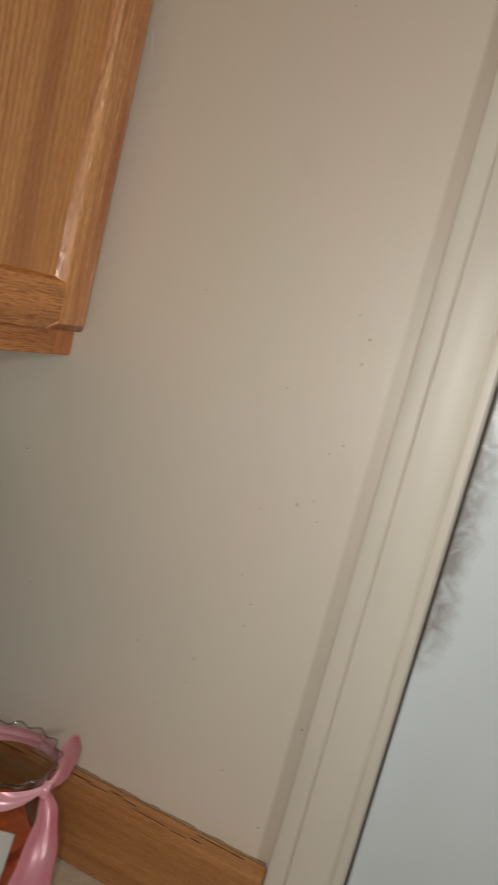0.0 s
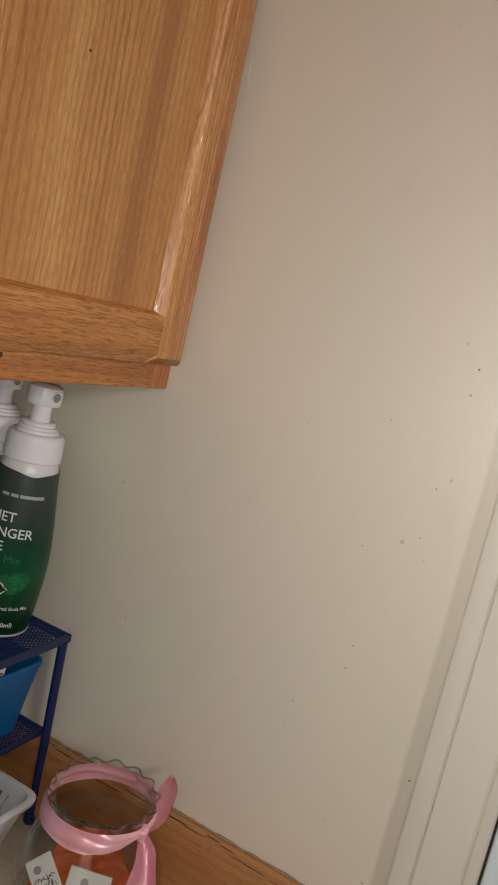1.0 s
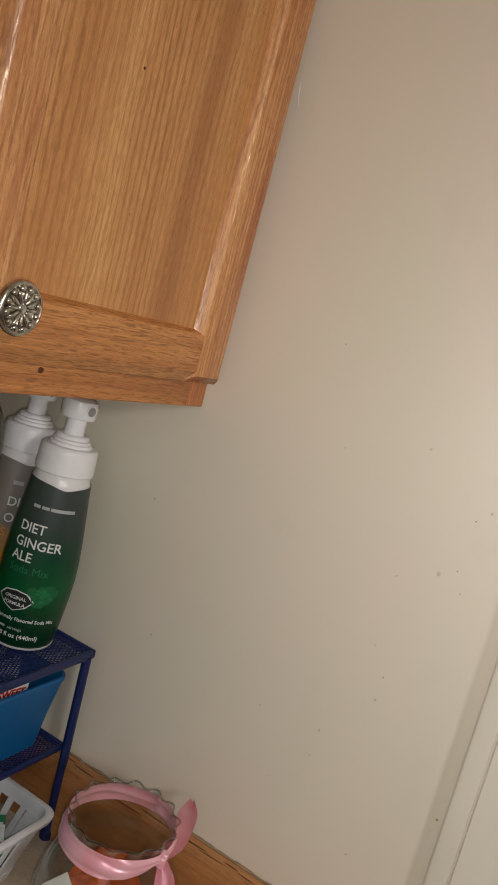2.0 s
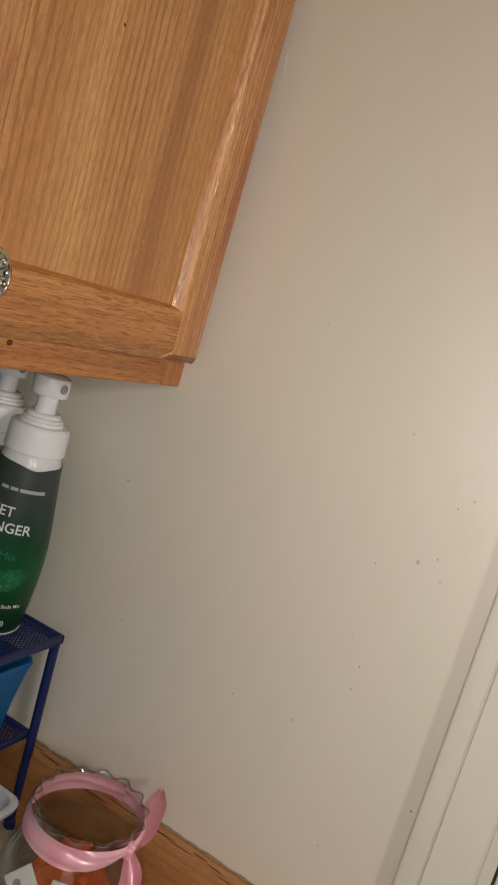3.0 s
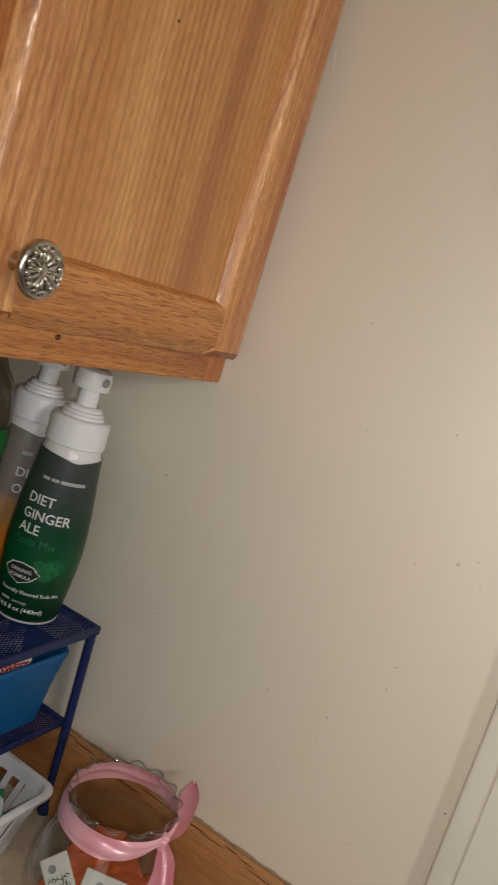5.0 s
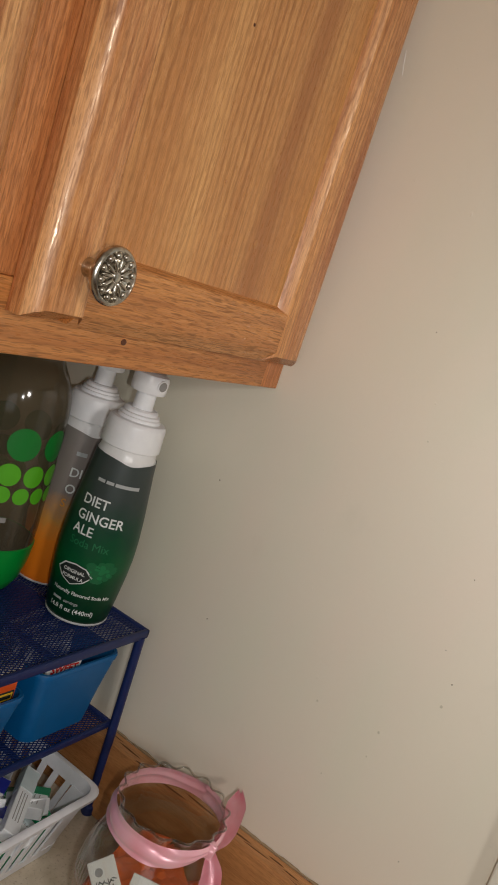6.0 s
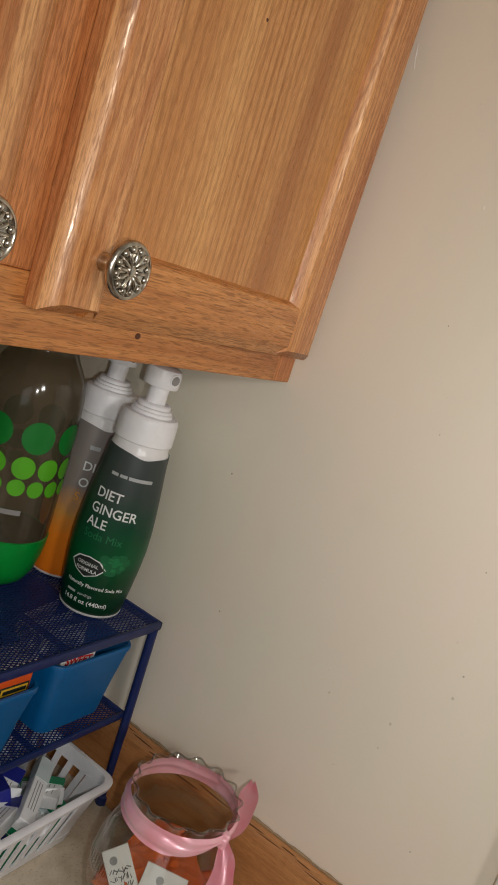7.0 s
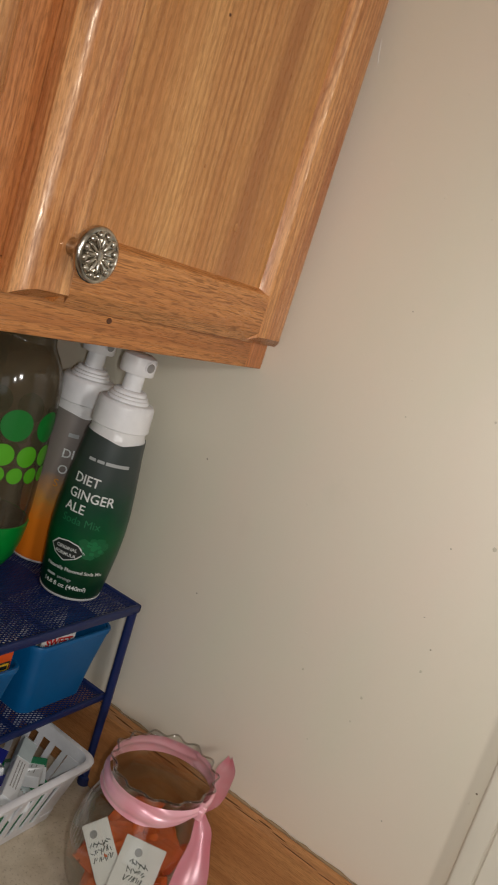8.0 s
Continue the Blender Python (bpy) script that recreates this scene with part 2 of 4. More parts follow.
# ---- structure ----
COUNTER_Z = 0.938
BACK_Y = 0.305
WEST, SOUTH, TOP = -2.9, -3.0, 2.44
setting("floor", box(WEST, SOUTH, -0.05, 0.0, BACK_Y, 0), FLOOR, "brown wooden kitchen floor", "floor")
setting("ceiling", box(WEST - 0.1, SOUTH - 0.1, TOP, 0.3, BACK_Y + 0.1, TOP + 0.08), CEILING, "plain white kitchen ceiling", "ceiling")
DOOR_N, DOOR_S, DOOR_TOP = -0.3490, -1.17, 2.05
wall_east = setting("wall_east", join(
    box(0, DOOR_N + 0.0042, -0.05, 0.12, BACK_Y, TOP), box(0, SOUTH, -0.05, 0.12, DOOR_S, TOP), box(0, DOOR_S, DOOR_TOP, 0.12, DOOR_N + 0.004, TOP)),
    WALL, "beige painted kitchen wall with small dark specks", "wall")
setting("wall_north", box(WEST, BACK_Y, -0.05, 0.12, BACK_Y + 0.1, TOP), WALL, "beige painted wall behind the counter", "wall")
setting("wall_south", box(WEST, SOUTH - 0.1, -0.05, 0.12, SOUTH, TOP), WALL, "plain beige painted wall", "wall")
# the opening in this unseen wall is added for the west fill
setting("wall_west", join(
    box(WEST - 0.1, SOUTH, -0.05, WEST, -1.95, TOP), box(WEST - 0.1, -0.65, -0.05, WEST, BACK_Y, TOP),
    box(WEST - 0.1, -1.95, -0.05, WEST, -0.65, 0.9), box(WEST - 0.1, -1.95, 2.1, WEST, -0.65, TOP)),
    WALL, "unseen beige painted wall with an opening added to let in light", "wall")

# casing of the door: a stepped colonial profile standing on the wall
def casing(y_in, y_out):
    w = y_in - y_out
    prof = ((0.0, 0), (-0.0094, 0), (-0.0102, 0.012), (-0.0106, 0.035), (-0.0106, 0.13), (-0.0106, 0.16), (-0.0104, 0.25), (-0.0092, 0.262), (-0.0096, 0.28), (-0.0116, 0.295), (-0.0116, 0.45), (-0.0114, 0.80), (-0.0108, 0.82), (-0.0088, 0.835), (-0.0088, 0.85), (-0.0106, 0.865), (-0.0110, 0.90), (-0.0106, 0.985), (-0.0092, 1.0), (0.0, 1.0))
    return [(x, y_in - f * w) for x, f in prof]


setting("trim", join(prism(casing(-0.2895, -0.3485), 2, 0, DOOR_TOP + 0.06), prism([(x, 2 * (DOOR_S + DOOR_N) / 2 - y) for x, y in casing(-0.2895, -0.3485)], 2, 0, DOOR_TOP + 0.06)),
        TRIM, "cream painted moulded door casing on the wall", "door casing", 40)
setting("door_frame", join(box(0.004, DOOR_N, 0, 0.12, DOOR_N + 0.004, DOOR_TOP), box(0.004, DOOR_S, DOOR_TOP - 0.004, 0.12, DOOR_N, DOOR_TOP),
                           box(0.05, DOOR_N - 0.014, 0, 0.12, DOOR_N, DOOR_TOP)), TRIM, "cream painted jamb of the door frame", "door frame")
door_1 = setting("door_1", box(0.003, DOOR_S + 0.004, 0.01, 0.045, DOOR_N - 0.0021, DOOR_TOP - 0.008, 0.002), DOOR, "white painted door with grey smudges near its edge, closed", "door")

# dark brown strip set into the door gap to stand in for its shade
part("gap_shade", box(0.007, DOOR_N - 0.0022, 0.01, 0.03, DOOR_N - 0.0001, DOOR_TOP - 0.008), GAP_SHADE, bpy.data.objects["door_frame"], "dark strip standing in for the shade in the gap beside the door")

counter = setting("countertop", box(WEST + 0.4, -0.33, COUNTER_Z - 0.038, -0.001, BACK_Y - 0.001, COUNTER_Z, 0.003), COUNTER, "beige speckled laminate kitchen countertop", "countertop")
setting("backsplash_east", box(-0.020, -0.2888, COUNTER_Z + 0.0005, -0.001, BACK_Y - 0.001, 1.015, 0.0025), OAK_SPLASH, "worn brown oak backsplash board along the wall", "backsplash")
setting("backsplash_north", box(WEST + 0.4, BACK_Y - 0.020, COUNTER_Z + 0.0005, -0.0205, BACK_Y - 0.001, 1.015, 0.0025), OAK_H, "brown oak backsplash board behind the counter", "backsplash")
base_cab = thing("base_cabinet", (-0.9, 0, 0), "brown oak base cabinet under the countertop", "cabinet")
part("body", box(WEST + 0.42, -0.29, 0.0, -0.002, BACK_Y - 0.002, COUNTER_Z - 0.039), OAK_V, base_cab)

# ---- wall cabinet ----
CAB_Z, CAB_TOP = 1.372, 2.13
cab = thing("wall_cabinet", (-0.3, 0.15, CAB_Z), "honey oak wall cabinet with two framed doors", "cabinet")
CAB_W = -0.61
part("body", join(box(CAB_W, 0.019, CAB_Z + 0.012, -0.001, BACK_Y - 0.002, CAB_Z + 0.03), box(CAB_W, 0.019, CAB_TOP - 0.018, -0.001, BACK_Y - 0.002, CAB_TOP),
                  box(-0.02, 0.019, CAB_Z + 0.03, -0.001, BACK_Y - 0.002, CAB_TOP - 0.018), box(CAB_W, 0.019, CAB_Z + 0.03, CAB_W + 0.019, BACK_Y - 0.002, CAB_TOP - 0.018)), OAK_H, cab)
part("bottom_rail", box(CAB_W, 0, CAB_Z, -0.0263, 0.019, CAB_Z + 0.039, 0.0012), OAK_H, cab)
part("top_rail", box(CAB_W, 0, CAB_TOP - 0.05, -0.001, 0.019, CAB_TOP, 0.0012), OAK_H, cab)
for x0, x1, low in ((-0.0260, -0.001, CAB_Z + 0.0001), (-0.327, -0.283, CAB_Z + 0.0391), (CAB_W, CAB_W + 0.038, CAB_Z + 0.0391)):
    part("frame_stile", box(x0, 0.0002, low, x1, 0.019, CAB_TOP - 0.0505, 0.0012), OAK_FRAME, cab)


def cabinet_door(x0, x1, knob_x, left_w, right_w):
    z0, z1, rail = 1.3945, 2.09, 0.036
    y1, y0 = -0.0006, -0.0195
    panel = part("door", box(x0 + 0.03, -0.0108, z0 + 0.028, x1 - 0.03, -0.004, z1 - 0.028), OAK_V, cab)

    def stile(a, s, w):
        # rounded outside, sloped towards the panel; s is 1 when the panel lies towards +x
        pts = [(a, y1), (a, y0 + 0.0085), (a + s * 0.0008, y0 + 0.0072), (a + s * 0.0034, y0 + 0.0042), (a + s * 0.0066, y0 + 0.0018), (a + s * 0.0096, y0 + 0.0004), (a + s * 0.0112, y0), (a + s * (w - 0.0098), y0), (a + s * (w - 0.0080), y0 + 0.0006), (a + s * (w - 0.0066), y0 + 0.0016), (a + s * (w - 0.0016), y0 + 0.0090), (a + s * w, y0 + 0.0096), (a + s * w, y1)]
        bm = prism(pts, 2, z0, z1)
        for v in bm.verts:
            lift = 0.0062 * max(0.0, (y0 + 0.0085 - v.co.y) / 0.0085)
            v.co.z += lift if v.co.z < 1.7 else -lift
        return bm
    for a, s, w in ((x0, 1, left_w), (x1, -1, right_w)):
        part("stile", stile(a, s, w), OAK_STILE, panel, smooth=24)
    for a, s in ((z0, 1), (z1, -1)):
        pts = [(y1, a), (y0 + 0.0088, a), (y0 + 0.0080, a + s * 0.0010), (y0 + 0.0012, a + s * 0.0082), (y0 + 0.0006, a + s * 0.0095), (y0 + 0.0006, a + s * (rail + 0.0010)), (y0 + 0.0014, a + s * (rail + 0.0024)), (y0 + 0.0086, a + s * (rail + 0.0056)), (y0 + 0.0092, a + s * (rail + 0.006)), (y1, a + s * (rail + 0.006))]
        part("rail", prism(pts, 0, x0 + left_w - 0.0095, x1 - right_w + 0.0095), OAK_H, panel, smooth=24)
    knob_z = 1.4265
    # knob: stem, dished disc, ring of petals and beads
    turn = Matrix.Translation((knob_x, y0, knob_z)) @ Matrix.Rotation(radians(90), 4, "X")
    disc = lathe(((0, 0), (0.0052, 0), (0.0046, 0.003), (0.0040, 0.009), (0.0062, 0.0125), (0.0130, 0.0143), (0.0150, 0.0163), (0.0152, 0.0183), (0.0143, 0.0198), (0.0130, 0.0202), (0.0120, 0.0194), (0.0034, 0.0196), (0.0026, 0.0206), (0.0014, 0.0211), (0, 0.0212)), (0, 0, 0), 40)
    knob = part("knob", moved(disc, turn), PEWTER, cab, "round pewter knob with a beaded flower", 45)
    for k in range(12):
        a = 2 * math.pi * k / 12
        petal = ball((0, 0, 0), 1.0, (0.0043, 0.0012, 0.0019), 12, 8)
        part("petal", moved(petal, turn @ Matrix.Rotation(a, 4, "Z") @ Matrix.Translation((0.0064, 0, 0.0198))), PEWTER, knob, smooth=60)
        part("bead", moved(ball((0, 0, 0), 0.0019, (1, 1, 0.9), 12, 8), turn @ Matrix.Rotation(a + math.pi / 12, 4, "Z") @ Matrix.Translation((0.0108, 0, 0.0200))), PEWTER, knob, smooth=60)
    return panel


def pewter():
    m, t, b = material("pewter", srgb(188, 184, 176), 0.24, 1.0)
    n = noise_node(t, coords(t), 260, 4, 0.6)
    t.links.new(mix(t, ramp(t, n, ((0.4, GREY(0)), (0.7, GREY(1)))), srgb(206, 200, 188), srgb(150, 142, 130)), b.inputs["Base Color"])
    return m


PEWTER = pewter()
cabinet_door(-0.290, -0.0100, -0.262, 0.042, 0.051)
cabinet_door(-0.592, -0.320, -0.3490, 0.042, 0.042)

# small knots and pin holes in the oak
KNOT = plastic("knot", srgb(92, 52, 28), 0.6)
PALE_KNOT = plastic("pale knot", srgb(190, 132, 80), 0.45)
for where, size, mat in (((-0.1985, -0.0002, 1.3885), (0.0026, 0.0006, 0.0020), KNOT), ((-0.4485, -0.0002, 1.381), (0.0022, 0.0006, 0.0016), KNOT)):
    part("knot", ball(where, 1.0, size, 12, 6), mat, cab, "dark knot in the oak", 60)
for where, size, mat in (((-0.1115, -0.0109, 1.471), (0.0022, 0.0005, 0.0032), PALE_KNOT), ((-0.180, -0.0109, 1.582), (0.0010, 0.0005, 0.0010), KNOT), ((-0.163, -0.0109, 1.498), (0.0008, 0.0005, 0.0012), PALE_KNOT)):
    part("knot", ball(where, 1.0, size, 12, 6), mat, cab, "small knot in the door panel", 60)

# specks and smudges on the wall
SPECK = plastic("speck", srgb(140, 128, 108), 0.7)
PALE_SPECK = plastic("pale speck", srgb(206, 199, 180), 0.7)
SPECKS = [(-0.180, 1.157, 1.6, 1), (-0.215, 1.201, 1.5, 1), (-0.216, 1.220, 0.8, 0), (-0.244, 1.318, 0.7, 0), (-0.203, 1.298, 0.7, 0), (-0.246, 1.357, 0.8, 0),
          (-0.284, 1.138, 1.1, 0), (-0.229, 1.075, 0.7, 0), (0.025, 1.280, 0.9, 0), (-0.150, 1.100, 0.8, 1), (-0.007, 1.162, 0.8, 0), (-0.126, 1.152, 1.3, 1),
          (-0.253, 1.448, 1.1, 0), (-0.255, 1.366, 1.5, 1), (-0.232, 1.311, 2.2, 1), (-0.112, 1.455, 0.6, 0), (-0.135, 1.378, 0.9, 1), (-0.200, 1.397, 1.2, 1),
          (-0.241, 1.464, 1.2, 1), (-0.252, 1.429, 1.6, 1), (-0.271, 1.042, 1.0, 0), (-0.203, 1.241, 0.6, 0), (-0.251, 1.303, 1.3, 1), (-0.178, 1.134, 1.0, 1), (-0.177, 1.679, 1.3, 1), (-0.296, 1.098, 0.8, 0)]
for y, z, r, pale in SPECKS:
    blob = ball((0, y, z), 1.0, (0.0003, 0.0007 * r, 0.0008 * r), 12, 8)
    for v in blob.verts:
        push = 1 + 0.45 * noise.noise(Vector((y * 90, (v.co.y - y) * 1500, (v.co.z - z) * 1500)))
        v.co.y, v.co.z = y + (v.co.y - y) * push, z + (v.co.z - z) * push
    part("speck", blob, PALE_SPECK if pale else SPECK, wall_east, smooth=60)
# nibs of dried paint, runs and a pale scuff beside the cabinet
rng = random.Random(41)
nibs = []
for k in range(70):
    y, z = rng.uniform(-0.288, -0.05), rng.uniform(1.12, 1.70)
    size = rng.choice((0.4, 0.5, 0.6, 0.9))
    nibs.append(ball((0, y, z), 1.0, (0.00022 * size, 0.0010 * size, rng.choice((0.0010, 0.0012, 0.0020)) * size), 8, 6))
tagged(part("paint_nib", join(*nibs), WALL, wall_east, smooth=60), kind="stuff")
SCUFF = plastic("pale scuff", srgb(240, 236, 226), 0.5)
for y, z, w, h, tilt in ((-0.0135, 1.639, 0.0006, 0.0075, -9), (-0.0150, 1.632, 0.0005, 0.0050, -14)):
    part("scuff", moved(ball((0, 0, 0), 1.0, (0.0003, w, h), 8, 8), pose(0, y, z, tilt, 0, 0)), SCUFF, wall_east, smooth=60)

# ---- wire rack ----
RX0, RX1, RY0, RY1 = -0.43, -0.018, 0.037, 0.215
rack = thing("wire_rack", (-0.22, 0.126, COUNTER_Z), "navy blue enamelled two-tier mesh rack on the countertop", "rack")


def mesh_sheet(x0, y0, x1, y1, z, pitch=0.0034, wire=0.00052):
    """Expanded metal: two families of crossing flat wires."""
    bm = bmesh.new()
    span = x1 - x0 + y1 - y0
    for s in (1, -1):
        k = 0
        while k * pitch < span * 1.6:
            c = k * pitch
            # line  (x - x0) * 0.6 + s * (y - y0) = const
            pts = []
            base = c if s > 0 else c - (y1 - y0)
            for y in (y0, y1):
                pts.append((x0 + (base - s * (y - y0)) / 0.6, y))
            (ax, ay), (bx, by) = pts
            if ax > bx:
                (ax, ay), (bx, by) = (bx, by), (ax, ay)
            if bx > x0 and ax < x1:
                slope = (by - ay) / (bx - ax)
                if ax < x0:
                    ax, ay = x0, ay + slope * (x0 - ax)
                if bx > x1:
                    bx, by = x1, by + slope * (x1 - bx)
                if bx - ax > 0.0005:
                    d = Vector((bx - ax, by - ay, 0)).normalized()
                    nrm = Vector((-d.y, d.x, 0)) * wire
                    zz = z + s * 0.0002
                    a, b = Vector((ax, ay, zz)), Vector((bx, by, zz))
                    lo = [bm.verts.new(p) for p in (a - nrm, b - nrm, b + nrm, a + nrm)]
                    hi = [bm.verts.new(p + Vector((0, 0, 0.0005))) for p in (a - nrm, b - nrm, b + nrm, a + nrm)]
                    bm.faces.new(lo), bm.faces.new(hi)
                    for q in range(4):
                        bm.faces.new((lo[q], lo[(q + 1) % 4], hi[(q + 1) % 4], hi[q]))
            k += 1
    return bm


SHELF_1, SHELF_2 = 1.131, 1.036
for z, inset in ((SHELF_1, 0.0), (SHELF_2, 0.005)):
    x0, x1, y0, y1 = RX0 + inset, RX1 - inset, RY0 + inset, RY1 - inset
    shelf = part("shelf", mesh_sheet(x0 + 0.003, y0 + 0.003, x1 - 0.003, y1 - 0.003, z - 0.0012), NAVY, rack, "fine navy wire mesh")
    tagged(shelf, kind="stuff")
    h = 0.0075 if inset == 0 else 0.0055
    for a, b in (((x0, y0), (x1, y0)), ((x1, y0), (x1, y1)), ((x1, y1), (x0, y1)), ((x0, y1), (x0, y0))):
        w = 0.0022
        part("edge", box(min(a[0], b[0]) - w, min(a[1], b[1]) - w, z - h, max(a[0], b[0]) + w, max(a[1], b[1]) + w, z + 0.0008, 0.0016), NAVY, shelf, smooth=40)
    for x in (-0.125, -0.22, -0.32):
        part("brace", box(x - 0.003, y0 + 0.002, z - 0.0042, x + 0.003, y1 - 0.002, z - 0.0019, 0.0006, 1), NAVY, shelf)
for x in (RX0 + 0.006, RX1 - 0.005):
    for y in (RY0 + 0.001, RY1 - 0.001):
        out = 0.004 if x > -0.2 else -0.004
        leg = part("leg", rod((x + out, y, COUNTER_Z + 0.006), (x, y, SHELF_1 - 0.006), 0.0042, 14), NAVY, rack, smooth=40)
        part("foot", lathe(((0, 0), (0.0055, 0), (0.0066, 0.002), (0.0062, 0.009), (0.0045, 0.0105), (0, 0.011)), (x + out, y, COUNTER_Z), 16), NAVY, leg, smooth=40)

# ---- syrup bottles ----
def label_print(name, stops):
    m, t, b = material(name, stops[0][1], 0.36)
    b.inputs["Specular IOR Level"].default_value = 0.35
    sep = t.nodes.new("ShaderNodeSeparateXYZ")
    t.links.new(coords(t), sep.inputs[0])
    cloud = noise_node(t, coords(t), 55, 4, 0.6)
    lift = add(t, "ShaderNodeMath", op="MULTIPLY_ADD")
    t.links.new(cloud, lift.inputs[0])
    lift.inputs[1].default_value = 0.035
    t.links.new(sep.outputs["Z"], lift.inputs[2])
    scale = add(t, "ShaderNodeMath", op="DIVIDE")
    t.links.new(lift.outputs[0], scale.inputs[0])
    scale.inputs[1].default_value = 0.2
    t.links.new(ramp(t, scale.outputs[0], stops), b.inputs["Base Color"])
    return m


GREEN_LABEL = label_print("green label", ((0.0, srgb(2, 36, 22)), (0.22, srgb(3, 56, 32)), (0.38, srgb(5, 84, 46)), (0.52, srgb(16, 66, 46)), (0.68, srgb(58, 68, 66)), (1.0, srgb(74, 80, 80))))
ORANGE_LABEL = label_print("orange label", ((0.0, srgb(238, 122, 26)), (0.32, srgb(244, 136, 34)), (0.43, srgb(206, 146, 70)), (0.54, srgb(132, 122, 116)), (1.0, srgb(140, 134, 130))))
INK_WHITE = plastic("white ink", srgb(225, 228, 226), 0.5)
INK_GREY = plastic("grey ink", srgb(176, 180, 180), 0.5)
INK_GREEN = plastic("green ink", srgb(28, 116, 72), 0.5)
INK_MINT = plastic("leaf green ink", srgb(22, 118, 68), 0.5)
INK_DEEP = plastic("deep leaf ink", srgb(12, 98, 56), 0.5)
INK_BLACK = plastic("black ink", srgb(30, 38, 36), 0.5)
INK_SCRIPT = plastic("grey script ink", srgb(84, 88, 84), 0.5)
INK_AMBER = plastic("amber ink", srgb(226, 152, 40), 0.5)
MILKY = plastic("milky plastic", srgb(236, 236, 236), 0.28)

BODY = ((0, 0.001), (0.0245, 0.001), (0.0268, 0.002), (0.0280, 0.006), (0.0300, 0.022), (0.0322, 0.045), (0.0331, 0.062), (0.0328, 0.078), (0.0312, 0.098), (0.0288, 0.120), (0.0268, 0.138), (0.0258, 0.1490))


def radius_at(profile, z):
    for (r0, z0), (r1, z1) in zip(profile, profile[1:]):
        if z0 <= z <= z1 and z1 > z0:
            return r0 + (r1 - r0) * (z - z0) / (z1 - z0)
    return profile[-1][0]


def fine(bm, step=0.004):
    """Cuts flat letters finely enough to bend round a bottle."""
    xs = [v.co.x for v in bm.verts]
    x = min(xs) + step
    while x < max(xs):
        bmesh.ops.bisect_plane(bm, geom=list(bm.verts) + list(bm.edges) + list(bm.faces), plane_co=(x, 0, 0), plane_no=(1, 0, 0))
        x += step
    return bm


def wrapped(bm, centre, profile, facing, dx, z, proud=0.00035, turn=0.0):
    """Bends a flat figure (x across, y up) round a turned body, with dx along its girth."""
    c, s = math.cos(turn), math.sin(turn)
    for v in bm.verts:
        x, up = v.co.x * c - v.co.y * s, v.co.x * s + v.co.y * c
        r = radius_at(profile, z + up) + proud
        a = facing + (dx + x) / r
        v.co = (centre[0] + r * math.cos(a), centre[1] + r * math.sin(a), centre[2] + z + up)
    return bm


def flat(points):
    bm = bmesh.new()
    bm.faces.new([bm.verts.new((x, y, 0)) for x, y in points])
    return bm


def bar(w, h):
    return fine(flat(((-w / 2, -h / 2), (w / 2, -h / 2), (w / 2, h / 2), (-w / 2, h / 2))))


def disc_flat(r, n=28):
    return fine(flat([(r * math.cos(2 * math.pi * k / n), r * math.sin(2 * math.pi * k / n)) for k in range(n)]), 0.006)


